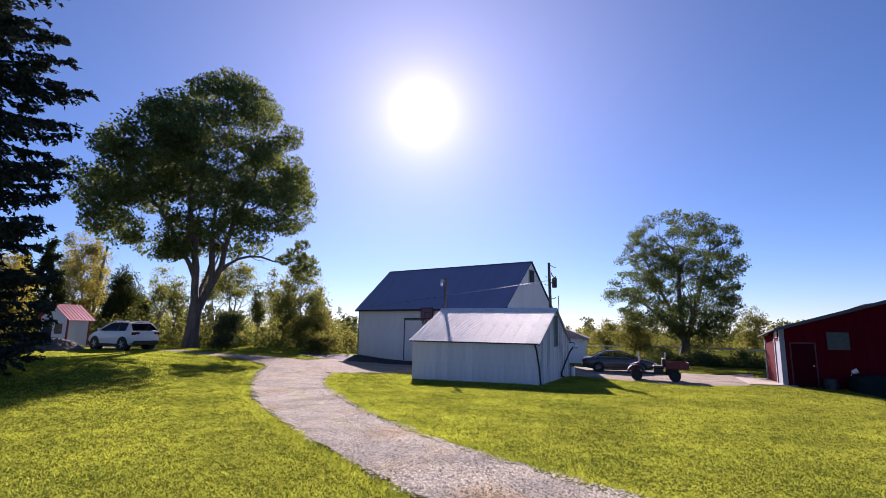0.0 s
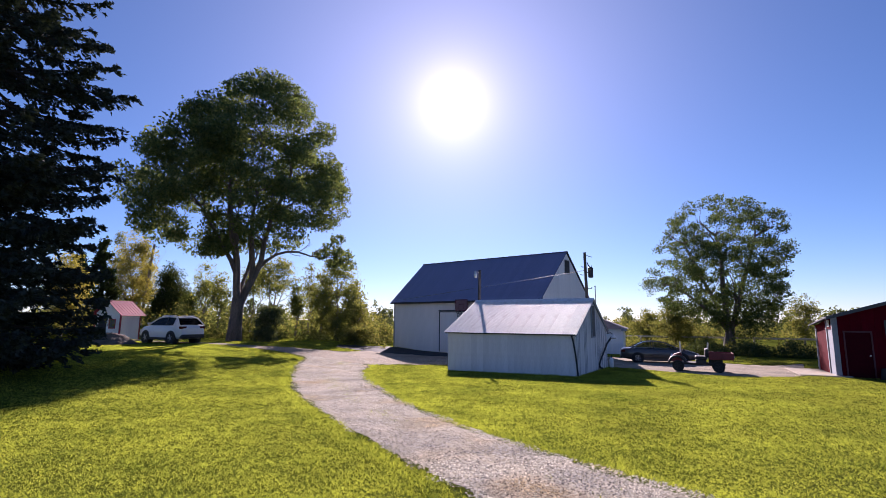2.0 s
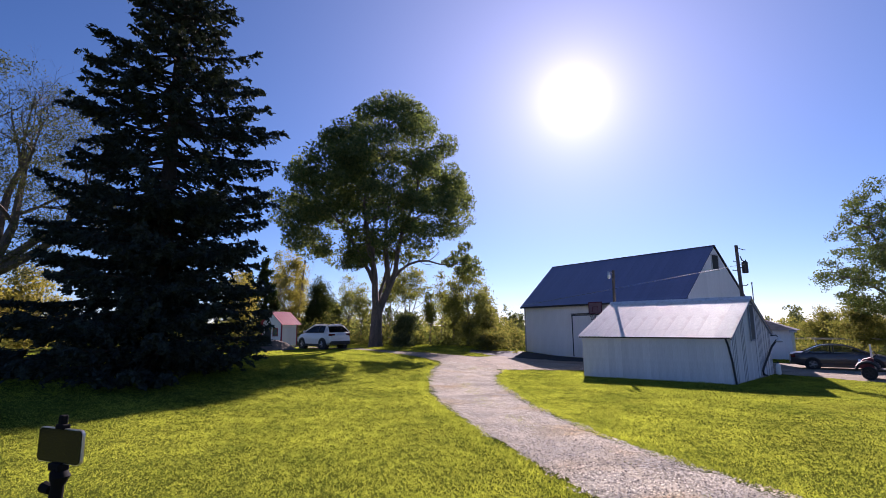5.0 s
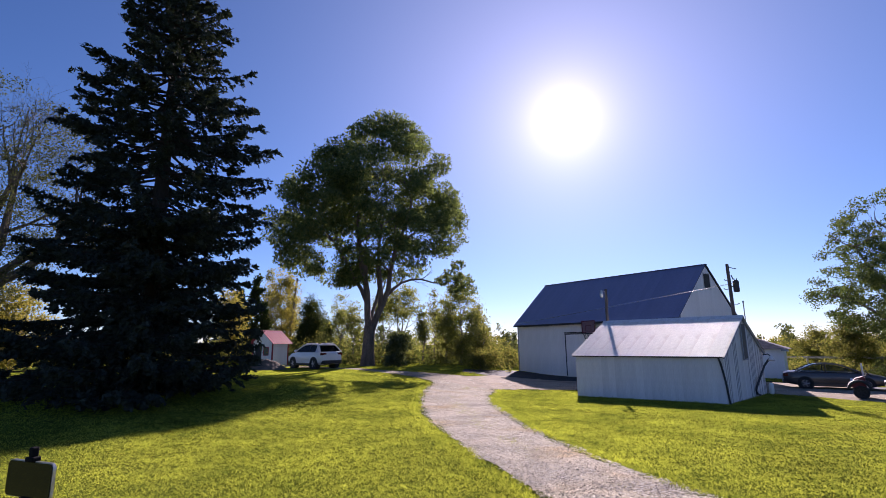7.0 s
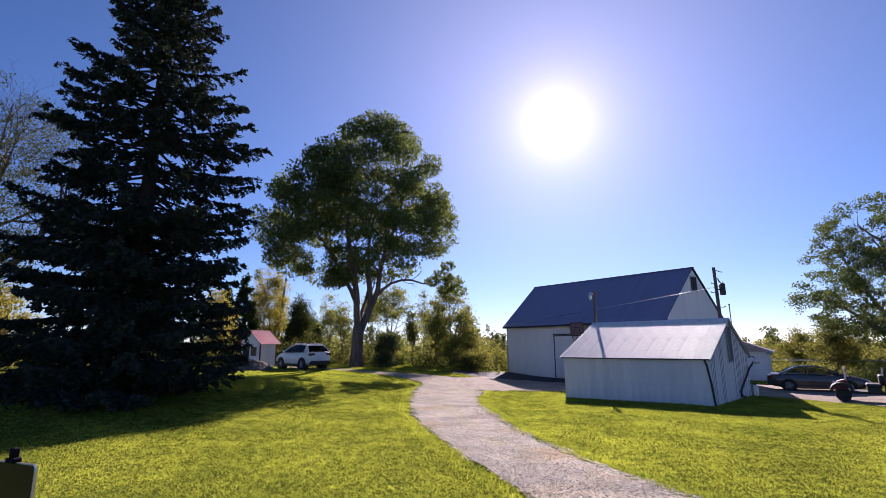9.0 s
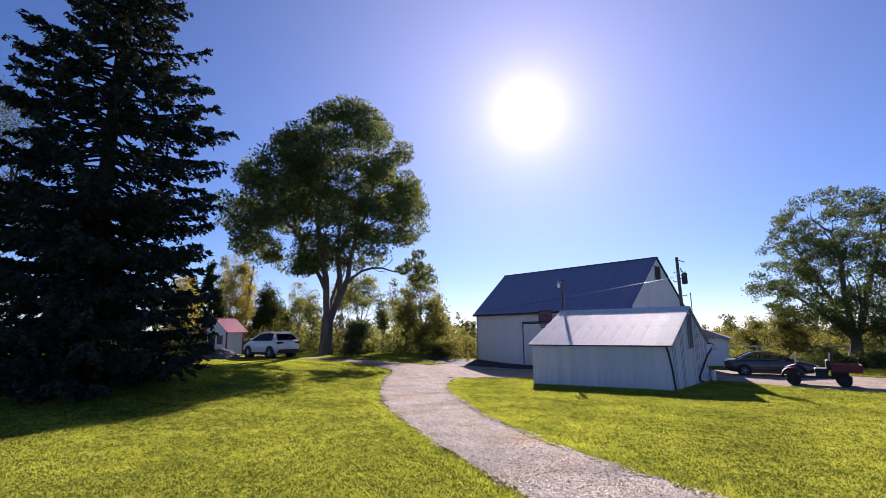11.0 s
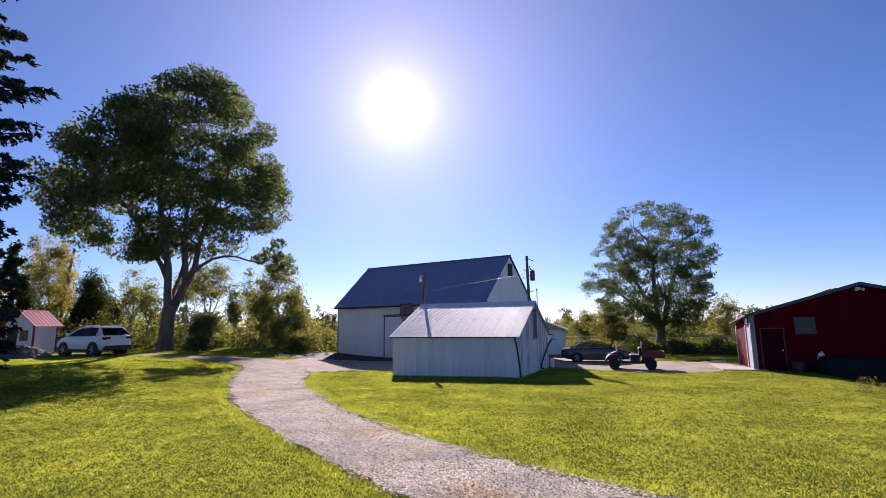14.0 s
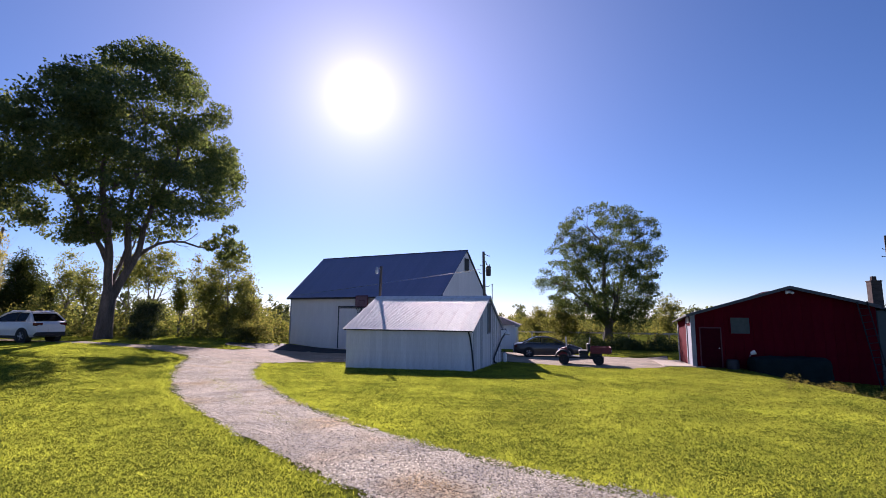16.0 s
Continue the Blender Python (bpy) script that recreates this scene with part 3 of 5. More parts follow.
def red_building():
    b = thing("red_building", pose(15.49, 25.05, 0.0, 0, 0, -19.7), "low dark red metal building with a shallow gable roof", "building")
    e, er, r, W = 2.78, 3.25, 4.16, 8.35
    top = lambda x: e + (r - e) * x / 4.65 if x < 4.65 else r + (er - r) * (x - 4.65) / 3.7
    bm = prism(bmesh.new(), [(.05, -1.2), (W, -1.2), (W, er - .03), (4.65, r - .05), (.05, e - .04)], .06, 3.5)
    for v in bm.verts:
        if v.co.y > 3 and v.co.x < 1 and v.co.z > 1:
            v.co.z -= .38                   # the sagging back corner
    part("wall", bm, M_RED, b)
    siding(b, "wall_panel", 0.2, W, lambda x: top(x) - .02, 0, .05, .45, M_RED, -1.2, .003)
    for (xa, za), (xb, zb) in (((-.28, e - .09), (4.65, r + .0)), ((4.65, r + .0), (W + .12, er - .07))):
        bm = prism(bmesh.new(), [(xa, za), (xb, zb), (xb, zb + .07), (xa, za + .07)], -.25, 3.6)
        for v in bm.verts:
            if v.co.y > 3:
                v.co.z -= .4 if v.co.x < 1 else .25 if v.co.x < 6 else 0
        part("roof", bm, M_TRIM, b)
        bm = prism(bmesh.new(), [(xa, za - .08), (xb, zb - .08), (xb, zb + .08), (xa, za + .08)], -.29, -.25)
        part("barge_board", bm, M_TRIM, b, "dull grey-blue barge board")
    part("corner_post", boxed(-.03, .18, -.03, .06, -.3, e - .05), M_POST, b, "white corner board coloured shaded grey")
    # the end wall round the corner: two red leaves and a grey door between pale posts
    for y0, y1, m, n in ((.1, .95, M_GREY, "side_door"), (1.15, 3.2, M_RED, "sliding_leaf")):
        part(n, boxed(.0, .05, y0, y1, -.05, e - .45 - .11 * y0, .01), m, b)
    for y in (0.0, 1.05, 3.3):
        part("post", boxed(-.04, .06, y - .05, y + .09, -.05, e - .12 - .11 * y), M_POST, b)
    part("header", boxed(-.03, .05, .1, 3.3, e - .62, e - .42), M_RED, b)
    part("notice_plate", boxed(-.06, -.04, .35, .8, e - .5, e - .18), M_LAMPGLASS, b, "small white plate")
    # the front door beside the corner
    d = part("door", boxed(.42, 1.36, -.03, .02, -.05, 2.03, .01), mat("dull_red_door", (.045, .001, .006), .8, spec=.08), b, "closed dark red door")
    for x0, x1, z0, z1 in ((.36, .42, -.05, 2.1), (1.36, 1.42, -.05, 2.1), (.42, 1.36, 2.03, 2.1)):
        part("door_frame", boxed(x0, x1, -.045, .03, z0, z1), M_FRAME, d)
    bm = bmesh.new()
    tube(bm, [(1.26, -.03, 1.0), (1.26, -.08, 1.0), (1.26, -.1, 1.0)], [.02, .03, .035], 8)
    part("door_handle", bm, M_STEEL, d)
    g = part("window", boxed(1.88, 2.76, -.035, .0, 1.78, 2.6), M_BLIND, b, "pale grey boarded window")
    for x0, x1, z0, z1 in ((1.82, 1.88, 1.72, 2.66), (2.76, 2.82, 1.72, 2.66), (1.88, 2.76, 2.6, 2.66), (1.88, 2.76, 1.72, 1.78)):
        part("window_frame", boxed(x0, x1, -.05, .0, z0, z1), M_RED, g)
    return b


red_building()


def side_wing():
    b = thing("dark_wing", pose(15.49, 25.05, 0.0, 0, 0, -19.7), "dark low wing at the end of the red building", "building")
    part("wall", boxed(8.4, 14, .12, 8, -1.2, 3.0), mat("dark_teal_siding", (.03, .05, .055), .6, var=.12), b)
    siding(b, "wall_panel", 8.42, 14, lambda x: 2.98, .08, .035, .45, bpy.data.materials["dark_teal_siding"], -1.2, .003)
    part("roof", prism(bmesh.new(), [(8.5, 3.06), (14.3, 3.0), (14.3, 3.08), (8.5, 3.14)], -.05, 8.2), M_DARK, b)


side_wing()


def chimney():
    b = thing("chimney", pose(15.49, 25.05, 0.0, 0, 0, -19.7), "square brick chimney above the red building roof", "chimney")
    part("stack", boxed(8.80, 9.26, 1.0, 1.46, 2.6, 4.5, .01), M_BRICK, b)
    part("crown", boxed(8.775, 9.285, .975, 1.485, 4.5, 4.56, .01), M_BRICK, b)
    part("flue", boxed(8.92, 9.12, 1.13, 1.33, 4.56, 4.78, .01), M_BRICK, b)
    me = boxed(0, .21, -.012, 0, 0, .062)
    first = part("brick", me, M_BRICK, b)
    first.location = (8.79, 1.0, 3.2)
    for row in range(16):
        for k in range(3):
            x = 8.67 + k * .23 + (.115 if row % 2 else 0)
            if (row or k) and 8.77 <= x <= 9.08:
                ob = new("brick", first.data)
                ob.parent, ob.location = b, (x, 1.0, 3.2 + row * .075)


chimney()


def twin_flood():
    t = thing("flood_light", pose(15.49, 25.05, 0.0, 0, 0, -19.7), "white twin floodlight under the gable peak", "floodlight")
    part("plate", boxed(4.52, 4.78, -.05, -.005, 3.86, 4.0, .01), M_LAMPGLASS, t)
    for x in (4.52, 4.78):
        bm = bmesh.new()
        tube(bm, [(x, -.06, 3.94), (x, -.14, 3.9), (x, -.2, 3.87)], [.04, .05, .075], 10)
        part("lamp_head", bm, M_LAMPGLASS, t, smooth=True)


twin_flood()


def ladder():
    t = thing("ladder", pose(15.49, 25.05, 0.0, 0, 0, -19.7), "long metal ladder leaning on the red building wall", "ladder")
    a, b = Vector((7.78, -1.0, -.9)), Vector((7.45, -.33, 3.4))
    off = Vector((.42, 0, .05))
    for o in (Vector(), off):
        part("rail", tube(bmesh.new(), [a + o, b + o], .03, 6), M_LADDER, t)
    for i in range(1, 13):
        p = a.lerp(b, i / 13)
        part("rung", tube(bmesh.new(), [p, p + off], .018, 6), M_LADDER, t)


ladder()


def slab():
    bm = boxed(-1.5, .5, -.35, 3.6, -.12, .06, .02)
    ob = finish("concrete_slab", bm, M_CONC)
    ob.matrix_world = pose(15.49, 25.05, 0.0, 0, 0, -19.7)
    tagged(ob, "pale concrete pad beside the red building", "pavement", kind="structure")


slab()


def outbuilding():
    b = thing("outbuilding", pose(7.4, 39.6, 0.0, 0, 0, -16), "small white outbuilding with a low grey roof", "building")
    part("wall", boxed(-3.6, 2.0, 0, 4, -.2, 2.0), M_WHITE, b)
    siding(b, "board", -3.6, 2.0, lambda x: 1.98, -.03, .03, .4, M_WHITE, -.2)
    bm = bmesh.new()
    v = [bm.verts.new(p) for p in ((-4.2, -.35, 1.92), (2.35, -.35, 1.92), (2.35, 4.35, 1.92), (-4.2, 4.35, 1.92), (-3.2, 2, 3.05), (-.6, 2, 3.05))]
    for f in ((0, 1, 5, 4), (1, 2, 5), (2, 3, 4, 5), (3, 0, 4), (3, 2, 1, 0)):
        bm.faces.new([v[i] for i in f])
    part("roof", bm, mat("grey_shingle_roof", (.10, .105, .125), .8, var=.2, scale=3, spec=.15), b, "low grey hipped roof")
    part("eave_trim", boxed(1.9, 2.32, -.33, -.3, 1.78, 1.96), M_GREY, b)


outbuilding()


def hut():
    b = thing("garden_hut", on_ground(40.95, 42, -5), "tiny white hut with a red metal roof and dark red trim", "hut")
    w, L, e, r = 1.05, 1.7, 1.86, 2.72
    part("wall", prism(bmesh.new(), [(-w, -.2), (w, -.2), (w, e), (0, r - .05), (-w, e)], 0, L), M_WHITE, b)
    top = lambda x: e + (r - .05 - e) * (1 - abs(x) / w)
    siding(b, "board", -w, w, top, -.025, .025, .2, M_WHITE, -.15)
    for s in (-1, 1):
        o = [(s * (w + .28), e - .18), (0, r + .03), (0, r + .05), (s * (w + .28), e - .16)]
        part("roof", prism(bmesh.new(), o, -.25, L + .25), M_REDROOF, b)
        for i in range(9):
            y = -.24 + i * (L + .48) / 8
            part("roof_rib", tube(bmesh.new(), [(s * (w + .28), y, e - .155), (0, y, r + .055)], .02, 4), M_REDROOF, b)
    for x in (-w, w):
        part("corner_trim", boxed(x - .05, x + .05, -.05, -.02, -.1, e + .02), M_REDROOF, b)
    part("corner_trim", boxed(w, w + .02, L - .08, L + .02, -.1, e), M_REDROOF, b)
    part("corner_trim", boxed(w, w + .02, -.05, .05, -.1, e), M_REDROOF, b)
    g = part("window", boxed(.18, .62, -.04, -.02, .85, 1.4), M_PANE, b, "small dark window")
    for x0, x1, z0, z1 in ((.12, .18, .79, 1.46), (.62, .68, .79, 1.46), (.18, .62, 1.4, 1.46), (.18, .62, .79, .85)):
        part("window_frame", boxed(x0, x1, -.05, -.02, z0, z1), M_REDROOF, g)
    part("door", boxed(-.75, -.08, -.045, -.02, 0, 1.6), M_DARK, b, "dark open doorway panel")


hut()


# ---- poles and wires ----
def lamp_pole():
    t = thing("yard_lamp", on_ground(2.42, 27.6, 0), "wooden yard light pole with a glass lamp head", "lamp post")
    part("pole", tube(bmesh.new(), [(0, 0, -.4), (-.02, 0, 3), (.03, 0, 5.3)], [.09, .08, .07], 10), M_WOODPOLE, t, smooth=True)
    part("arm", tube(bmesh.new(), [(.03, 0, 5.1), (-.1, -.1, 5.2), (-.2, -.2, 5.16)], .022, 6), M_STEEL, t)
    h = part("lamp_head", tube(bmesh.new(), [(-.2, -.2, 5.24), (-.2, -.2, 5.12), (-.2, -.2, 5.04)], [.05, .08, .09], 12), M_STEEL, t, smooth=True)
    part("lens", tube(bmesh.new(), [(-.2, -.2, 5.04), (-.2, -.2, 4.92), (-.2, -.2, 4.84)], [.09, .09, .05], 12), M_LAMPGLASS, h, smooth=True)


lamp_pole()


def utility_pole(at, height, lean, label, can=True, wood=None, r=.11):
    t = thing("utility_pole", at, label, "utility pole")
    top = (lean, 0, height)
    part("pole", tube(bmesh.new(), [(0, 0, -.5), (lean * .5, 0, height * .5), top], [r, r * .9, r * .75], 10), wood or M_WOODPOLE, t, smooth=True)
    x = lambda z: lean * z / height
    part("pin", tube(bmesh.new(), [(x(height), 0, height - .12), (x(height) + .3, 0, height - .28), (x(height) + .42, 0, height - .3)], .022, 6), M_DARK, t)
    if can:
        z = height - 1.25
        c = part("transformer", tube(bmesh.new(), [(x(z) + .3, 0, z - .34), (x(z) + .3, 0, z - .3), (x(z) + .3, 0, z + .26), (x(z) + .3, 0, z + .33)], [.12, .155, .155, .08], 14), M_DARK, t, "dark round transformer can", smooth=True)
        for dx in (-.06, .06):
            part("bushing", tube(bmesh.new(), [(x(z) + .3 + dx, 0, z + .28), (x(z) + .3 + dx, 0, z + .42)], [.03, .018], 6), M_DARK, c)
        part("bracket", boxed(x(z), x(z) + .18, -.03, .03, z - .05, z + .01), M_DARK, t)
        part("fuse_cutout", tube(bmesh.new(), [(x(z) + .12, 0, z + .62), (x(z) + .2, 0, z + .36)], .03, 6), M_DARK, t)
        for dx, dz in ((-.3, -.15), (-.22, .35), (.34, -1.0)):
            part("insulator", tube(bmesh.new(), [(x(z + dz), 0, z + dz), (x(z + dz) + dx * .8, 0, z + dz - .02), (x(z + dz) + dx, 0, z + dz + .04)], [.018, .018, .035], 6), M_DARK, t)
    return t


utility_pole(on_ground(-9.88, 31.5, -10), 6.75, -.1, "grey wooden utility pole with a transformer behind the barn")
utility_pole(on_ground(38.4, 56, 38), 8.6, .7, "slender pale wooden pole leaning among the far trees", False, M_TWIG, .13)
utility_pole(on_ground(-47.6, 44, -47), 8.2, 0, "wooden utility pole behind the chimney")


def vent_pipe():
    t = thing("vent_pipe", on_ground(-10.7, 30.5), "thin grey standpipe beside the utility pole", "pipe")
    part("pipe", tube(bmesh.new(), [(0, 0, -.3), (0, 0, 4.5)], .025, 8), M_POST, t, smooth=True)
    part("cap", tube(bmesh.new(), [(0, 0, 4.5), (0, 0, 4.58)], .04, 8), M_POST, t)


vent_pipe()


def cable(name, a, b, sag, r, m, label, twist=0.0):
    a, b = Vector(a), Vector(b)
    n = 160 if twist else 24
    pts = [a.lerp(b, i / n) - Vector((0, 0, sag * 4 * (i / n) * (1 - i / n))) for i in range(n + 1)]
    bm = bmesh.new()
    if twist:
        ln = (b - a).length
        for ph in (0, math.pi):
            tube(bm, [p + Vector((0, math.cos(ph + 2 * math.pi * i / n * ln / twist), math.sin(ph + 2 * math.pi * i / n * ln / twist))) * .016 for i, p in enumerate(pts)], r, 5)
    else:
        tube(bm, pts, r, 5)
    tagged(finish(name, bm, m, smooth=True), label, "cable")


cable("service_cable", (5.62, 30.82, 5.66), (-9.14, 40.7, 4.05), .02, .010, mat("bare_aluminium", (.8, .8, .8), .2, 1.0, var=.03, bump=0), "twisted aluminium service cable strung before the barn roof", .55)
def leaf_quads(C, size, rng, flat=0.6, along=None):
    """Small flat leaves with random turns at the given places."""
    n = len(C)
    a = rng.normal(size=(n, 3)) if along is None else along + rng.normal(size=(n, 3)) * 0.45
    a /= np.linalg.norm(a, axis=1, keepdims=True)
    b = rng.normal(size=(n, 3)); b -= a * (a * b).sum(1, keepdims=True); b /= np.linalg.norm(b, axis=1, keepdims=True)
    s = (size * rng.uniform(0.6, 1.4, n))[:, None]
    V = np.stack([C - a * s, C + b * s * flat, C + a * s, C - b * s * flat], 1).reshape(-1, 3)
    return V, np.arange(4 * n).reshape(-1, 4)


def blob_points(blobs, per, rng, shell=0.5):
    """Places in the outer part of ragged clumps: (x, y, z, radius, squash)."""
    out = []
    for x, y, z, r, q in blobs:
        k = int(per * r * r * rng.uniform(0.6, 1.3))
        d = rng.normal(size=(k, 3)); d /= np.linalg.norm(d, axis=1, keepdims=True)
        lump = 1 + 0.3 * np.sin(5 * d[:, :1] + 7 * x) * np.cos(4 * d[:, 1:2] + 3 * z)
        rad = r * lump * (shell + (1 - shell) * rng.random(k) ** 0.7 * rng.uniform(.9, 1.25, k))[:, None]
        out.append(np.array([x, y, z]) + d * rad * np.array([1, 1, q]))
    return np.concatenate(out)


def crown_blobs(rng, outline, depth, count, size):
    """Clumps filling a crown whose half widths (left, right) at each height are given: rows of (z, left, right)."""
    o = np.array(outline, float)
    grid = np.linspace(o[0, 0], o[-1, 0], 60)
    area = np.interp(grid, o[:, 0], o[:, 1] + o[:, 2]) ** 1.6
    cdf = np.cumsum(area) / area.sum()
    blobs = []
    for _ in range(count):
        z = float(np.interp(rng.random(), cdf, grid))
        l, r = np.interp(z, o[:, 0], o[:, 1]), np.interp(z, o[:, 0], o[:, 2])
        cx, hw = (r - l) / 2, (r + l) / 2
        a, q = rng.uniform(0, 2 * math.pi), rng.random() ** 0.35
        s = size * rng.uniform(0.5, 1.25)
        s = min(s, hw * .8 + .2)
        hw = max(hw - s * 0.75, 0.05)
        blobs.append((cx + q * hw * math.cos(a), q * hw * depth * math.sin(a), z, s, rng.uniform(0.5, 0.8)))
    return blobs


def limb(bm, p, d, length, r, rng, level, bend=0.25, n=7, lift=0.06, kids=3):
    pts, radii = [Vector(p)], [r]
    k = 5
    d = Vector(d).normalized()
    for i in range(k):
        d = (d + Vector(rng.normal(size=3)) * bend * 0.4 + Vector((0, 0, lift))).normalized()
        pts.append(pts[-1] + d * length / k)
        radii.append(r * (1 - 0.6 * (i + 1) / k))
    tube(bm, pts, radii, n)
    if level > 0:
        for j in range(kids):
            i = int(rng.integers(2, k + 1))
            side = Vector(rng.normal(size=3)); side -= d * side.dot(d); side.normalize()
            limb(bm, pts[i], d * 0.75 + side * 0.75 + Vector((0, 0, 0.2)), length * rng.uniform(0.45, 0.65), radii[i] * 0.65, rng, level - 1, bend, max(4, n - 1), lift, kids)


def broadleaf(name, at, outline, depth, label, leaf, seed, trunk_r, fork, limbs, count, size, per, leaf_size, extra=(), bark=None, level=2, shell=.5, kids=3, arm=None, stems=(), squash=None, twig=(1.6, 2.8), back=0.0):
    rng = np.random.default_rng(seed)
    t = thing(name, at, label, "tree")
    bm = bmesh.new()
    tube(bm, [(0, 0, -0.3), (0, 0, 0.25), (0.02, 0, 1.0), (0.05, 0.02, fork * 0.6), (0.1, 0, fork)],
         [trunk_r * 1.35, trunk_r * 1.15, trunk_r, trunk_r * 0.92, trunk_r * 0.9], 12)
    part("trunk", bm, bark or M_BARK, t, smooth=True)
    for line, r0, twigs in stems:
        # a stem with boughs along its upper part
        line = [Vector(p) for p in line]
        bm = tube(bmesh.new(), line, np.linspace(r0, r0 * .3, len(line)).tolist(), 9)
        for k in range(twigs):
            i = int(rng.integers(len(line) // 2, len(line)))
            side = Vector(rng.normal(size=3))
            limb(bm, line[i], (side.x, side.y, abs(side.z) * .4 + .3), rng.uniform(*twig), r0 * .34, rng, level, kids=kids)
        part("stem", bm, bark or M_BARK, t, smooth=True)
    for dx, dy, dz, ln, rr in limbs:
        bm = bmesh.new()
        limb(bm, (0.1, 0, fork - 0.25), (dx, dy, dz), ln, trunk_r * rr, rng, level, kids=kids)
        part("limb", bm, bark or M_BARK, t, smooth=True)
    if arm:
        arm = [Vector(p) for p in arm]
        bm = tube(bmesh.new(), arm, np.linspace(.12, .025, len(arm)).tolist(), 7)
        for p in arm[3:]:
            limb(bm, p, (.5, rng.normal() * .5, rng.normal() * .5), 1.1, .03, rng, 1, n=5)
        part("limb", bm, bark or M_BARK, t, smooth=True)
    blobs = crown_blobs(rng, outline, depth, count, size) + list(extra)
    if back:
        # the upper crown on one side grows away from the drive
        pushed = [back * max(b[0], 0.0) * float(step(7.8, 10.2, b[2])) for b in blobs]
        blobs = [(x * (1 + p / 34), y + p, z * (1 + p / 60), r, q) for p, (x, y, z, r, q) in zip(pushed, blobs)]
    if squash:
        blobs = [(x, y, z, r, rng.uniform(*squash)) for x, y, z, r, q in blobs]
    V, Q = leaf_quads(blob_points(blobs, per, rng, shell), leaf_size, rng)
    bulk("crown", V, Q, leaf, t)
    return t


# the big maple by the drive
broadleaf("maple_tree", on_ground(29.6, 38.0, 29.6) @ Matrix.Scale(1.1, 4),
          [(5.8, 2.5, 2), (6.8, 6.0, 4.6), (8.2, 7.6, 6.6), (10.3, 7.7, 7.5), (12.4, 6.7, 7.4), (14.5, 4.8, 6.6), (16.4, 2.7, 5.2), (17.8, .9, 3.5), (18.9, .1, 1.8)], 0.9,
          "tall full maple tree with dense dark green leaves", M_MAPLE, 3, 0.43, 2.7,
          [(-.3, -.6, 1, 5.5, .3), (.2, .7, 1, 6.5, .34)],
          295, 1.03, 520, 0.086, shell=.6, back=.85, squash=(.5, .72), extra=[(5.3, 0, 5.9, .55, .7), (6.0, .2, 6.4, .7, .8), (6.7, -.2, 5.9, .75, .8), (7.2, 0, 5.3, .6, .8), (6.4, .1, 7.1, .55, .8), (6.2, 0, 5.4, .6, .7)] * 2,
          arm=[(1.25, .1, 4.8), (1.7, .05, 5.3), (2.3, 0, 5.75), (3.0, 0, 5.98), (3.7, -.05, 6.0), (4.6, 0, 5.75), (5.4, 0, 5.75), (6.4, 0, 6.0)],
          stems=[([(.05, 0, 2.2), (-.05, 0, 3.4), (-.12, .05, 5.0), (-.4, .1, 6.8), (-.75, 0, 8.6), (-.9, 0, 10.0), (-.7, .1, 11.2), (-.2, 0, 12.4)], .27, 7),
                 ([(.2, 0, 2.3), (.55, .05, 3.3), (1.0, .1, 4.3), (1.35, .1, 5.2), (1.5, .2, 6.6), (1.9, .2, 8.4), (2.6, .1, 10.0), (3.0, 0, 11.6)], .26, 7),
                 ([(.85, .1, 4.0), (.82, -.1, 5.2), (.68, -.2, 6.6), (.6, -.3, 8.0), (.9, -.2, 10), (1.2, 0, 12)], .2, 5),
                 ([(-.08, 0, 4.2), (-.5, -.1, 5.2), (-1.1, -.2, 6.2), (-1.7, -.2, 7.3), (-2.5, -.1, 8.6), (-3.6, 0, 10)], .17, 4)])
# the open-crowned tree beyond the yard
broadleaf("walnut_tree", on_ground(-23.5, 49, -23.5),
          [(2.4, 3.2, 3.0), (3.6, 5.6, 4.4), (5, 7.0, 5.1), (7, 6.5, 5.1), (9, 5.9, 5.7), (11, 5.2, 5.3), (12.5, 4.1, 3.5), (13.5, 1.8, 1.2)], 0.9,
          "spreading open-crowned tree with thin yellow-green leaves", M_WALNUT, 8, 0.42, 2.0,
          [(-.5, .3, 1, 4, .4), (.3, -.6, 1, 4.5, .4)], 400, .7, 380, 0.078, shell=.35, squash=(.45, .8), level=2, twig=(1.0, 2.0),
          stems=[([(0, 0, 1.6), (-.1, 0, 3.2), (-.2, 0, 5.4), (-.15, .1, 7.6), (-.3, 0, 9.0), (-.5, 0, 10.2)], .28, 8),
                 ([(.1, 0, 1.7), (.7, 0, 3.2), (1.1, .1, 5.2), (1.8, 0, 7.2), (2.2, 0, 8.6), (2.5, 0, 9.8)], .22, 7),
                 ([(-.1, 0, 1.8), (-1.0, 0, 3.0), (-2.2, .1, 4.2), (-2.9, 0, 4.8), (-3.5, 0, 5.3), (-4.0, 0, 5.6)], .18, 5),
                 ([(-.2, .1, 2.6), (-1.2, .2, 5.0), (-2.2, .2, 7.4), (-2.7, .1, 8.6), (-3.0, 0, 9.6)], .17, 6),
                 ([(.2, 0, 2.0), (1.6, -.1, 3.0), (2.6, -.1, 3.7), (3.4, 0, 4.2)], .15, 4)],
          extra=[(1.2, -1.5, 3.0, 1.5, .8), (2.4, -1, 3.6, 1.3, .8), (-.6, -1.5, 4.0, 1.3, .8), (3.2, -1, 2.4, 1.2, .8), (.8, -1.8, 5.2, 1.4, .8), (2.2, -1.2, 1.8, 1.1, .8), (1.0, -1.5, 1.6, 1, .8), (-.6, -1, 2.4, 1, .8)])


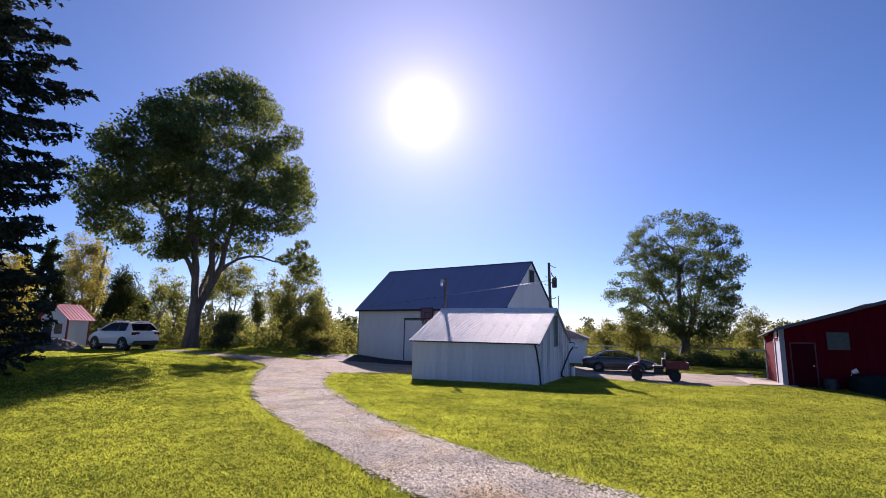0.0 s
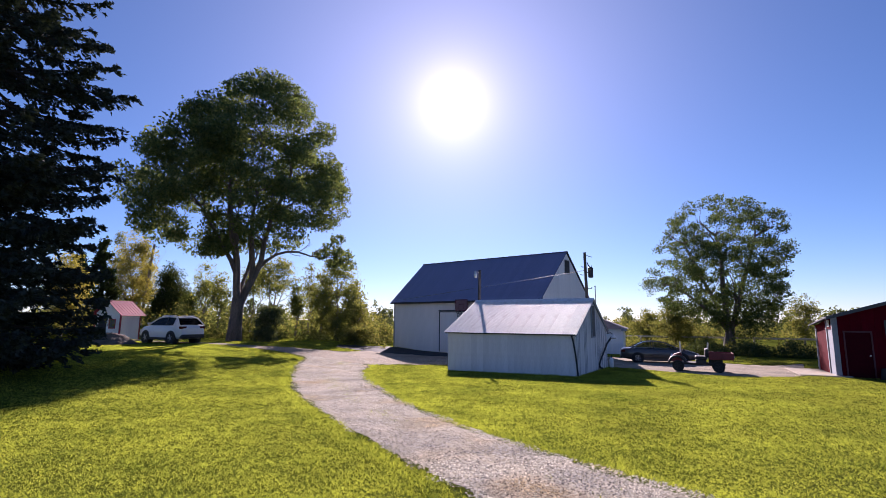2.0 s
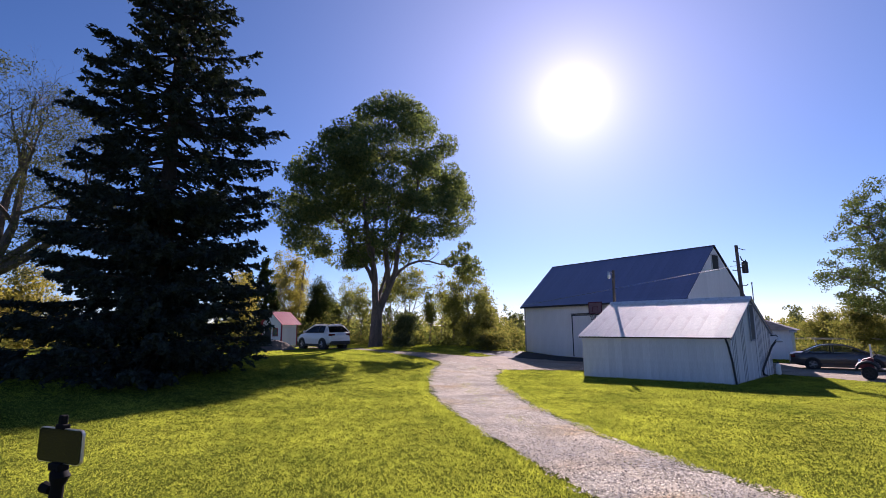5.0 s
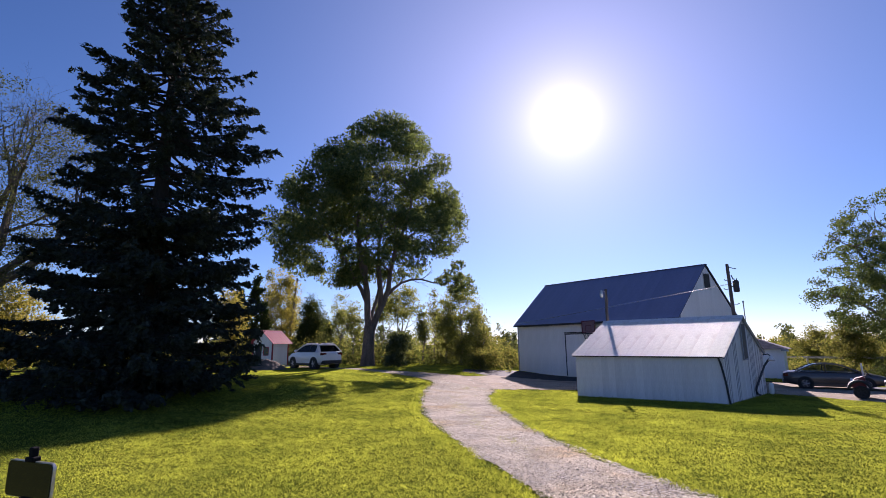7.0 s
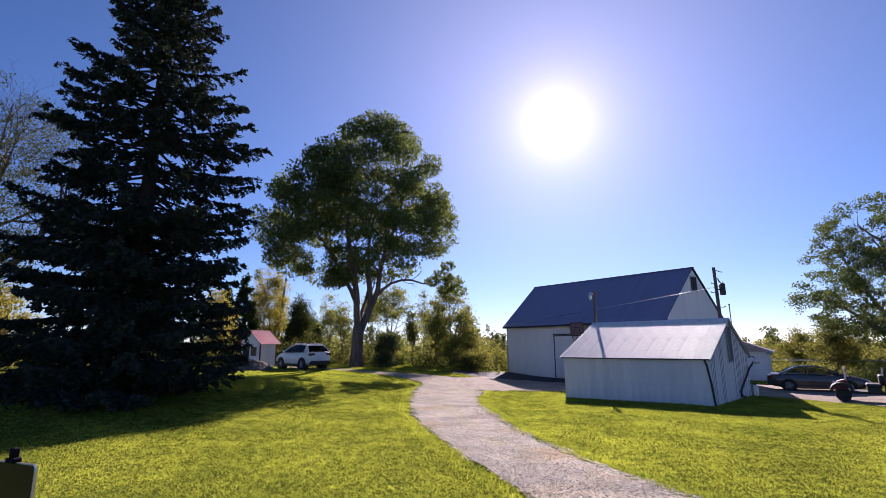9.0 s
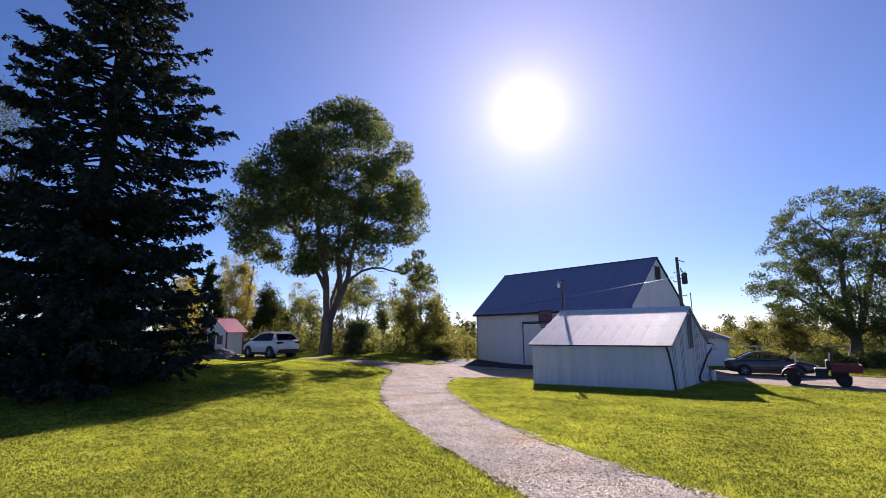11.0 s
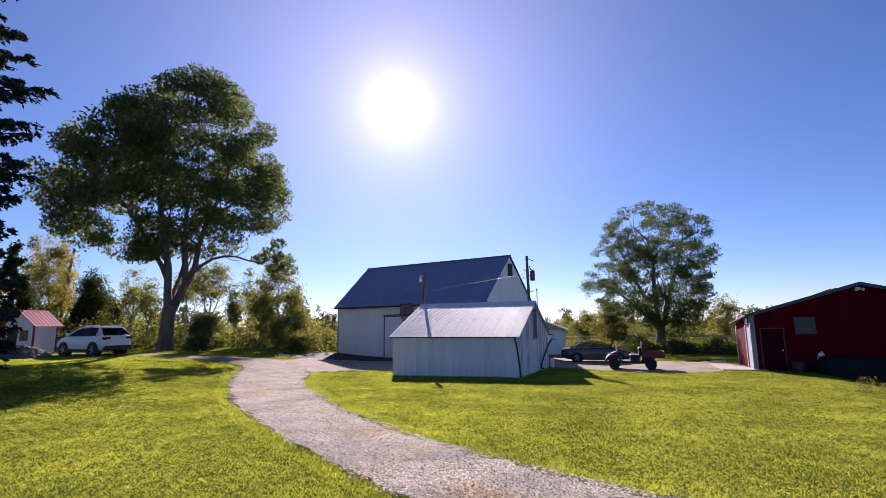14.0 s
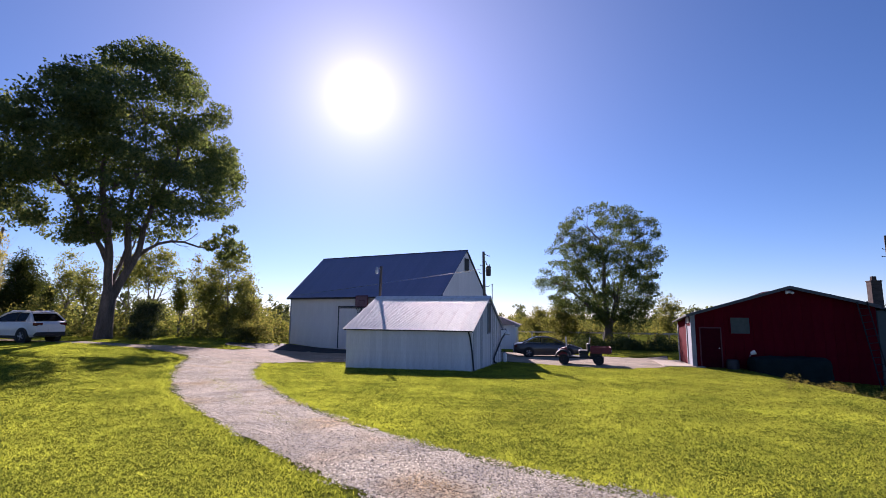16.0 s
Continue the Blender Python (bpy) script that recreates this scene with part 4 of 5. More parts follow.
def spruce(at, height, seed):
    """Whorls of drooping boughs with upturned tips, each hung with needle sprays; bare near the trunk higher up."""
    rng = np.random.default_rng(seed)
    t = thing("spruce_tree", at, "very large dark spruce with drooping boughs to the ground", "tree")
    right = [(0, 3.95), (2.7, 3.9), (4.4, 3.6), (5.4, 3.7), (6.4, 3.8), (7.6, 3.6), (8.5, 3.9), (9.5, 3.9), (10.3, 3.4), (11.3, 3.2), (12.8, 2.7), (13.6, 2.3), (14.4, 1.9), (15.6, 1.2), (height, .4)]
    left = [(0, 5.8), (1.2, 5.6), (2.5, 4.9), (4, 4.3), (5.4, 4.1), (6.6, 3.9), (7.3, 3.2), (9, 3.1), (9.5, 4.2), (10, 3.4), (11, 3.3), (11.9, 3.1), (12.5, 2.4), (13.2, 2.3), (14.7, 1.6), (15.6, 1.1), (height, .4)]
    trunk = tube(bmesh.new(), [(0, 0, -.3), (0, 0, height * .5), (0, 0, height)], [.40, .23, .03], 10)
    pts, way = [], []
    z, turn = .35, 0.0
    while z < height - .25:
        low = z < 6.8
        count = 13 if low else 10 if z < 11 else 12
        turn += 1.1
        for i in range(count):
            a = turn + 2 * math.pi * (i + rng.uniform(-.3, .3)) / count
            c = (1 + math.cos(a - .56)) / 2
            zz = max(.2, z + rng.normal() * .2)
            ln = np.interp(zz, *zip(*right)) * c + np.interp(zz, *zip(*left)) * (1 - c)
            ln = float(ln * rng.choice([.7, .85, .95, 1.0] if low else [.62, .85, .97, 1.06], p=[.04, .26, .45, .25] if low else [.15, .3, .35, .2]))
            d = np.array([math.cos(a), math.sin(a), 0.0])
            lat = np.array([-d[1], d[0], 0.0])
            droop, rise = (rng.uniform(-.42, -.2), rng.uniform(.2, .36)) if zz < 12.5 else (rng.uniform(-.05, .25), .3)
            line = lambda q: zz + (droop * q + rise * q * q) * ln
            tube(trunk, [tuple(d * ln * q + np.array([0, 0, line(q)])) for q in (0, .35, .7, 1)], [.055, .04, .025, .008], 4)
            bare = .05 if low else .36 if zz < 11.3 else .16
            m = int((4 + 6.5 * ln) * (1.4 if low else 1.0))
            for q in bare + (1 - bare) * rng.random(m) ** .8:
                side = rng.choice([-1, 1])
                tw = (.16 + .17 * ln) * (1.2 - q) * rng.uniform(.6, 1.2) + .08
                g = d * .75 + lat * side * rng.uniform(.3, 1.0) + np.array([0, 0, rng.uniform(-.75, .1)])
                g /= np.linalg.norm(g)
                n = int(9 + 27 * tw)
                u = rng.random(n)
                P = d * ln * q + np.array([0, 0, line(q)]) + np.outer(u * tw, g)
                P[:, 2] -= .3 * (u * tw) ** 2
                pts.append(P + rng.normal(size=(n, 3)) * .035)
                way.append(g + rng.normal(size=(n, 3)) * .5)
        z += (.55 if low else .56) * rng.uniform(.8, 1.2)
    part("trunk", trunk, M_FIRBARK, t)
    V, Q = leaf_quads(np.concatenate(pts), .088, rng, .38, np.concatenate(way))
    bulk("crown", V, Q, M_SPRUCE, t)


spruce(on_ground(52.0, 20.5, 20), 16.6, 9)


def conifer(az, d, top_el, radius, seed):
    at = on_ground(az, d)
    h = 2.5 + d * math.tan(radians(top_el)) - at.translation.z
    rng = np.random.default_rng(seed)
    t = thing("far_conifer", at, "dark narrow conifer standing among the far trees", "tree", "background trees")
    part("trunk", tube(bmesh.new(), [(0, 0, -.2), (0, 0, h)], [.2, .02], 7), M_FIRBARK, t)
    C = []
    for i in range(70):
        f = i / 70
        ln = radius * (1 - f) ** .8 * rng.uniform(.6, 1.1) + .15
        a = rng.uniform(0, 6.28)
        k = int(50 + 60 * ln)
        q = np.sqrt(rng.random(k))
        C.append(np.stack([math.cos(a) * ln * q, math.sin(a) * ln * q, .5 + f * (h - .5) - .3 * q * ln + rng.normal(size=k) * .1], -1) + rng.normal(size=(k, 3)) * .12)
    V, Q = leaf_quads(np.concatenate(C), .15, rng, .4)
    bulk("crown", V, Q, M_YEW, t)


conifer(41.8, 52, 7.6, 1.9, 21)
conifer(43.6, 50, 6.0, 2.0, 22)
conifer(36.2, 55, 4.2, 2.2, 23)


def young_tree(az, d, top_el, half, leaf, seed, low, dense, label, bark=None, size=.95):
    """A tree of the hedgerow, as high as its top shows."""
    at = on_ground(az, d, az)
    h = 2.5 + d * math.tan(radians(top_el)) - at.translation.z
    o = [(low, half * .5, half * .5), (low + (h - low) * .35, half, half), (low + (h - low) * .7, half * .75, half * .8), (h, half * .2, half * .2)]
    return tagged(broadleaf("hedgerow_tree", at, o, .9, label, leaf, seed, .06 + h * .006, min(2.2, h * .3),
                            [(-.4, 0, 1, h * .34, .7), (.1, .2, 1, h * .42, .8), (.45, -.1, 1, h * .34, .6)], int(60 * dense), size, 190, .078, bark=bark, level=2, shell=.0), group="background trees")


YT = "young tree with thin yellow-green leaves in the hedgerow"
for k, row in enumerate([
    (39.2, 56, 9.4, 2.4, M_YELLOW, 1.6, 1.6), (38.2, 60, 8.0, 1.6, M_YELLOW, 1.0, .9), (40.6, 60, 8.6, 1.6, M_SCRUB, 2.5, .7),
    (36.0, 54, 5.8, 1.9, M_DARKLEAF, .8, 1.5), (34.4, 58, 3.6, 1.7, M_DARKLEAF, .5, 1.2),
    (32.8, 52, 6.2, 1.5, M_GREENLEAF, 2.6, .38), (31.3, 50, 5.4, 1.4, M_GREENLEAF, 2.2, .36),
    (28.0, 52, 6.0, 1.6, M_GREENLEAF, 3.6, .5), (25.9, 48, 7.7, 2.4, M_GREENLEAF, 3.4, .9), (23.3, 46, 4.6, .9, M_GREENLEAF, 1.5, .5),
    (22.0, 50, 6.4, 1.0, M_SCRUB, 3.0, .35), (20.6, 44, 5.8, 1.5, M_GREENLEAF, 1.4, .65), (18.9, 43, 8.3, 2.3, M_GREENLEAF, .6, 1.5),
    (16.9, 45, 4.4, 1.2, M_SCRUB, .5, .9), (44.5, 46, 6.5, 2.2, M_YELLOW, 1.0, 1.0), (62.0, 40, 6.0, 2.5, M_YELLOW, .6, 1.4), (65.5, 38, 5.0, 2.5, M_YELLOW, .6, 1.3),
    (-29.6, 58, 3.2, 1.8, M_SCRUB, 1.0, .5), (-18.6, 51, 1.9, 2.6, M_SCRUB, .4, 1.2), (-15.8, 62, 1.3, 2.4, M_SCRUB, .4, 1.0)]):
    az, d, el, half, leaf, low, dense = row
    young_tree(az, d, el, half, leaf, 40 + k, low, dense, YT if leaf is not M_YELLOW else "tall young tree with pale yellowing leaves in the hedgerow", M_TWIG)


def locust_tree(az, d, top_el, seed):
    at = on_ground(az, d, az)
    h = 2.5 + d * math.tan(radians(top_el)) - at.translation.z
    rng = np.random.default_rng(seed)
    t = thing("locust_tree", at, "thin-leaved tree with a fan of curved dark limbs", "tree")
    part("trunk", tube(bmesh.new(), [(0, 0, -.3), (.1, 0, h * .15), (.2, 0, h * .3)], [.32, .24, .2], 9), M_BARK, t, smooth=True)
    for dx, dz, ln in ((-.5, 1, .42), (.1, 1, .48), (.4, 1, .45), (.9, .9, .38), (-.9, .9, .36), (.7, 1, .42)):
        bm = bmesh.new()
        limb(bm, (.2, 0, h * .28), (dx, rng.normal() * .4, dz), h * ln, .22, rng, 4, .26, 5, .0, 4)
        part("limb", bm, M_BARK, t)
    C = blob_points(crown_blobs(rng, [(h * .3, 2, 2.5), (h * .5, 4, 5.2), (h * .75, 3.8, 5.2), (h * .9, 2.6, 3.8), (h, 1, 1)], .9, 240, .8), 340, rng, .1)
    V, Q = leaf_quads(C, .05, rng, .45)
    bulk("crown", V, Q, M_LOCUST, t)


locust_tree(65.6, 28, 23.0, 31)


def bush(name, at, r, h, leaf, seed, label, n=26, per=420):
    rng = np.random.default_rng(seed)
    t = thing(name, at, label, "bush")
    part("stem", tube(bmesh.new(), [(0, 0, -.2), (0, 0, h * .6)], [.06, .02], 6), M_BARK, t)
    blobs = [(rng.uniform(-.62, .62) * r, rng.uniform(-.6, .6) * r, rng.uniform(.1, .82) * h, r * rng.uniform(.32, .48), .9) for _ in range(n)]
    P = blob_points(blobs, per, rng, .3)
    V, Q = leaf_quads(P[P[:, 2] > .02], .07, rng)
    bulk("foliage", V, Q, leaf, t)


bush("round_bush", on_ground(26.25, 36.5), 1.1, 2.75, M_BUSH, 60, "dense upright grey-green bush beside the drive", 62, 560)


bush("round_bush", on_ground(16.7, 39.2), .8, 1.5, M_SCRUB, 61, "rounded dusty grey-green bush beside the barn", 45, 500)


def scrub(name, az0, az1, d0, d1, h0, h1, n, seed, leaf, label, per=60, size=.2):
    rng = np.random.default_rng(seed)
    blobs = []
    for _ in range(n):
        az, d = rng.uniform(az0, az1), rng.uniform(d0, d1)
        x, y = -math.sin(radians(az)) * d, math.cos(radians(az)) * d
        h = rng.uniform(h0, h1) * (1 + .3 * math.sin(az * 1.7))
        for k in range(5):
            r = h * rng.uniform(.16, .3)
            blobs.append((x + rng.normal() * h * .25, y + rng.normal() * h * .25, gz(x, y) + rng.uniform(.1, .85) * h, r, 1))
    V, Q = leaf_quads(blob_points(blobs, per, rng, .3), size, rng)
    return tagged(bulk(name, V, Q, leaf), label, "shrubs", kind="stuff")


scrub("hedgerow", 13.5, 66, 42.5, 52, 1.1, 2.6, 130, 1, M_SCRUB, "tangled yellow-green hedgerow behind the yard", 150, .085)
scrub("low_scrub", 10, 16.5, 44.5, 50, 1.1, 2.4, 60, 16, M_SCRUB, "low olive scrub beside the barn corner", 120, .1)
scrub("low_scrub", 14, 33, 39.0, 43, .8, 1.7, 80, 14, M_SCRUB, "low yellow-green scrub behind the grass strip", 150, .09)
scrub("hedgerow", 14, 66, 60, 75, 1.8, 3, 70, 4, M_GREENLEAF, "dense green brush behind the hedgerow", 50, .2)
scrub("far_scrub", -40, -9, 75, 100, 1.4, 2.8, 170, 2, M_SCRUB, "yellow-green scrub along the far field", 80, .14)
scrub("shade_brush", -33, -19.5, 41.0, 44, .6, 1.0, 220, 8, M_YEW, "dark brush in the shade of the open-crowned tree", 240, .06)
scrub("field_brush", -34, -12, 44.0, 49, .7, 1.15, 260, 15, M_SCRUB, "yellow-brown brush along the rail fence", 220, .065)
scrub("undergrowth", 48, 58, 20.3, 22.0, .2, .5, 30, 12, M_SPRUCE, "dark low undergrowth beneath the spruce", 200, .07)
scrub("ditch_weeds", -52, -39.5, 20.0, 25, .1, .32, 420, 13, M_WEED, "dry tangled weeds in the ditch by the red building", 600, .03)


def far_wood(az0, az1, d0, d1, el0, el1, n, seed, leaf, label):
    """A far wood: single crowns, some round, some pointed, of uneven height."""
    rng = np.random.default_rng(seed)
    C = []
    for az in np.linspace(az0, az1, n) + rng.normal(size=n) * (az1 - az0) / n * .8:
        d = rng.uniform(d0, d1)
        x, y = -math.sin(radians(az)) * d, math.cos(radians(az)) * d
        h = 2.5 + d * math.tan(radians(rng.uniform(el0, el1))) - gz(x, y)
        w, tip = h * rng.uniform(.2, .38), rng.uniform(.25, 1.0)
        blobs = []
        for _ in range(16):
            f = rng.uniform(.08, .97)
            r = w * (1 - tip * f) * rng.uniform(.35, .6) + .25
            hw = w * (1 - tip * f) * .8
            blobs.append((x + rng.normal() * hw * .6, y + rng.normal() * hw * .6, gz(x, y) + f * (h - r * .6), r, .9))
        C.append(blob_points(blobs, 36, rng, .2))
    V, Q = leaf_quads(np.concatenate(C), .24, rng)
    return tagged(bulk("far_wood", V, Q, leaf), label, "wood", kind="stuff")


far_wood(8, 34, 90, 115, .9, 2.7, 46, 6, M_FARLEAF, "hazy green far wood of uneven trees beyond the barn")
far_wood(-48, -8, 95, 125, .3, 1.9, 60, 7, M_FARLEAF, "low dark green wood on the far horizon")


def rail_fence():
    t = thing("rail_fence", pose(0, 0, 0), "long pale rail fence along the far field", "fence")
    P = [(-math.sin(radians(a)) * 50.5, math.cos(radians(a)) * 50.5) for a in np.arange(-36, -11, 2.6)]
    for (x0, y0), (x1, y1) in zip(P, P[1:]):
        for z in (1.1,):
            part("rail", tube(bmesh.new(), [(x0, y0, z), (x1, y1, z)], .085, 6), M_RAIL, t)
    for x, y in P:
        part("post", tube(bmesh.new(), [(x, y, -.3), (x, y, 1.2)], .08, 7), M_RAIL, t)


rail_fence()
M_SUVW = mat("white_car_paint", (0.80, 0.80, 0.80), 0.22, var=0.02, bump=0, coat=0.6)
M_SEDAN = mat("dark_grey_car_paint", (0.042, 0.037, 0.039), 0.3, 0.3, var=0.03, bump=0, coat=0.4)
M_GLASS = glass_mat("tinted_car_glass", (0.36, 0.4, 0.42))
M_TYRE = mat("tyre_rubber", (0.018, 0.018, 0.018), 0.85, var=0.1)
M_RIM = mat("alloy_rim", (0.55, 0.55, 0.56), 0.3, 0.8, var=0.04, bump=0)
M_BLACKP = mat("black_plastic", (0.02, 0.02, 0.021), 0.6, var=0.05)
M_REDLAMP = mat("red_lamp_lens", (0.09, 0.006, 0.008), 0.15, var=0.0, bump=0)
# gravel in a darker colour that holds the shade on the heap
M_HEAP = mat("shaded_gravel_heap", (0.15, 0.13, 0.11), 0.95, var=0.25, scale=2, fine=24, bump=0.9, bump_scale=22, spec=0.1)
M_BEDRED = mat("dull_dark_red_paint", (0.16, 0.016, 0.02), 0.6, var=0.2, scale=4)


def lathe(bm, prof, n=24):
    """A profile of (radius, y) turned round the y axis."""
    rings = [[bm.verts.new((r * math.cos(a), y, r * math.sin(a))) for a in (2 * math.pi * k / n for k in range(n))] for r, y in prof]
    for a, b in zip(rings, rings[1:]):
        for k in range(n):
            bm.faces.new((a[k], a[(k + 1) % n], b[(k + 1) % n], b[k]))
    bm.faces.new(rings[0]); bm.faces.new(rings[-1][::-1])
    return bm


def wheel(parent, x, y, r, w, rim=M_RIM, spokes=5, tread=False):
    """A wheel with tyre and rim, its outer side away from the middle."""
    s = 1 if y > 0 else -1
    h = w / 2
    tyre = part("tyre", lathe(bmesh.new(), [(r * .62, -h * .8), (r * .9, -h), (r, -h * .7), (r, h * .7), (r * .9, h), (r * .62, h * .8)]), M_TYRE, parent, smooth=True)
    tyre.location = (x, y, r)
    bm = bmesh.new()
    lathe(bm, [(r * .64, s * h * .55), (r * .64, s * h * .9), (r * .58, s * h * .9), (r * .55, s * h * .6)], 20)
    for k in range(spokes):
        a = 2 * math.pi * k / spokes
        tube(bm, [(0, s * h * .75, 0), (r * .6 * math.cos(a), s * h * .82, r * .6 * math.sin(a))], [r * .13, r * .08], 5)
    ob = part("rim", bm, rim, tyre)
    if tread:
        bm = bmesh.new()
        for k in range(18):
            a = 2 * math.pi * k / 18
            c = Vector((r * math.cos(a), 0, r * math.sin(a)))
            tube(bm, [c + Vector((0, -h * .9, 0)), c + Vector((r * .06, h * .9, 0))], r * .028, 4)
        part("tread", bm, M_TYRE, tyre)


def car(name, at, label, paint, L, W, H, belt, sill, nose, deck, cabin, base, r, arch_black, rails, glass=None):
    """A car heading along +x. nose and deck: heights of the body top along x as (x, z); cabin: x of rear glass foot, roof rear, roof front, windscreen foot."""
    c = thing(name, at, label, "car")
    prof = sorted(deck + nose)
    px, pz = [p[0] for p in prof], [p[1] for p in prof]
    bm = bmesh.new()
    rows = []
    for x in np.linspace(-L / 2, L / 2, 29):
        u = abs(2 * x / L)
        hw = W / 2 * (1 - .16 * u ** 5)
        top = float(np.interp(x, px, pz))
        low = sill + .16 * u ** 6
        sec = [(hw * .86, low), (hw * .985, low + .12), (hw, low + (top - low) * .45), (hw * .985, low + (top - low) * .75), (hw * .94, top - .04), (hw * .82, top), (hw * .4, top + .025)]
        rows.append([bm.verts.new((x, y, z)) for y, z in sec] + [bm.verts.new((x, -y, z)) for y, z in sec[::-1]])
    for a, b in zip(rows, rows[1:]):
        m = len(a)
        for k in range(m):
            bm.faces.new((a[k], a[(k + 1) % m], b[(k + 1) % m], b[k]))
    bm.faces.new(rows[0]); bm.faces.new(rows[-1][::-1])
    part("body", bm, paint, c, smooth=True)
    x0, x1, x2, x3 = cabin
    wb, wr = W / 2 * .93, W / 2 * .70
    zb, zr = belt, H - .1
    # the roofline, from the foot of the rear glass to the foot of the windscreen
    curve = smooth_line([(x0, zb), (x1, H - .05), ((x1 + x2) / 2, H), (x2, H - .05), (x3, zb)], 41, 7)
    crest = lambda x: float(np.interp(x, curve[:, 0], curve[:, 1]))
    width = lambda z: wb + (wr - wb) * min(1.0, max(0.0, (z - zb) / (H - zb)))

    def skin(nm, rows, m, lab="", thick=.02):
        bm = bmesh.new()
        grid = [[bm.verts.new(p) for p in row] for row in rows]
        for a, b in zip(grid, grid[1:]):
            for k in range(len(a) - 1):
                bm.faces.new((a[k], a[k + 1], b[k + 1], b[k]))
        bmesh.ops.solidify(bm, geom=bm.faces[:], thickness=thick)
        return part(nm, bm, m, c, lab, smooth=True)

    def across(xa, xb, n, inset):
        """Rows across the car along the roofline."""
        return [[(x, y * (width(crest(x)) - inset), crest(x) + .035 * (1 - y * y)) for y in (-1, -.6, 0, .6, 1)] for x in np.linspace(xa, xb, n)]

    def side(s, xa, xb, lo, gap, n=9):
        """Columns up the side, from the belt to just below the roofline."""
        out = []
        for x in np.linspace(xa, xb, n):
            top = max(crest(x) - gap, lo + .01)
            out.append([(x, s * (width(z) + .004), z) for z in np.linspace(lo, top, 4)])
        return out

    g = glass or M_GLASS
    ra, rb = x1 + .1 * (x2 - x1), x2 - .06 * (x2 - x1)
    skin("roof", across(ra, rb, 9, 0), paint, "", .04)
    skin("windscreen", across(rb + .02, x3 - .02, 7, .05), g)
    skin("rear_window", across(x0 + .03, ra - .02, 7, .05), g)
    for s in (-1, 1):
        xm = (x1 + x2) / 2 - .05
        xa = x0 + (.62 if rails else .3)
        skin("side_window", side(s, xa, xm - .05, zb + .02, .07), g)
        skin("side_window", side(s, xm + .05, x3 - .25, zb + .02, .07), g)
        if rails:
            skin("rear_quarter", side(s, x0 + .02, xa - .02, zb - .03, .0), paint)
        part("roof_frame", tube(bmesh.new(), [(p[0], s * width(p[1]), p[1]) for p in curve], .042, 7), paint, c, smooth=True)
        part("pillar", tube(bmesh.new(), [(xm, s * wb, zb), (xm, s * width(crest(xm)), crest(xm) - .02)], .04, 6), M_BLACKP, c)
        part("window_trim", tube(bmesh.new(), [(xa - .04, s * (wb + .004), zb + .01), (x3 - .12, s * (wb + .004), zb + .01)], .016, 5), M_BLACKP, c)
        # mirror, handles, lamps, wheels
        mir = part("mirror", boxed(x3 - .3, x3 - .18, min(s * wb, s * (wb + .2)), max(s * wb, s * (wb + .2)), zb + .02, zb + .15, .03), paint, c)
        for x in (xm + .25, xm - .75):
            part("door_handle", boxed(x - .1, x + .02, min(s * W / 2, s * (W / 2 - .03)) - .005, max(s * W / 2, s * (W / 2 - .03)) + .005, belt - .14, belt - .11), paint, c)
        part("tail_light", boxed(-L / 2 + .0, -L / 2 + .24, min(s * W / 2 * .5, s * W / 2 * .9), max(s * W / 2 * .5, s * W / 2 * .9), belt - .22, belt - .06, .02), M_REDLAMP, c)
        part("headlight", boxed(L / 2 - .22, L / 2 - .03, min(s * W / 2 * .45, s * W / 2 * .84), max(s * W / 2 * .45, s * W / 2 * .84), nose[-1][1] - .1, nose[-1][1] + .03, .02), M_LAMPGLASS, c)
        part("sill", boxed(-base / 2 + r, base / 2 - r, min(s * W / 2 * .93, s * W / 2 * 1.0), max(s * W / 2 * .93, s * W / 2 * 1.0), sill - .03, sill + .13, .02), M_BLACKP if arch_black else paint, c)
        for x in (-base / 2, base / 2):
            bm = lathe(bmesh.new(), [(r + .075, s * (W / 2 - .3)), (r + .075, s * (W / 2 + .008))], 24)
            o = part("wheel_arch", bm, M_BLACKP if arch_black else M_TYRE, c)
            o.location = (x, 0, r + .02)
            wheel(c, x, s * (W / 2 - .1), r, .24)
    part("rear_bumper", boxed(-L / 2 - .04, -L / 2 + .25, -W / 2 * .84, W / 2 * .84, sill + .1, sill + .32, .04), M_BLACKP if arch_black else paint, c)
    part("front_bumper", boxed(L / 2 - .25, L / 2 + .04, -W / 2 * .84, W / 2 * .84, sill + .05, sill + .28, .04), M_BLACKP if arch_black else paint, c)
    part("number_plate", boxed(-L / 2 - .05, -L / 2 - .03, -.17, .17, sill + .38, sill + .5), M_LAMPGLASS, c)
    if rails:
        for s in (-1, 1):
            part("roof_rail", tube(bmesh.new(), [(x1 + .1, s * wr * .95, H - .02), (x1 + .2, s * wr * .95, H + .05), (x2 - .2, s * wr * .95, H + .05), (x2 - .1, s * wr * .95, H - .02)], .022, 6), M_STEEL, c)
        part("spoiler", boxed(x1 - .22, x1 + .03, -wr * .95, wr * .95, H - .1, H - .05, .02), paint, c)
    return c


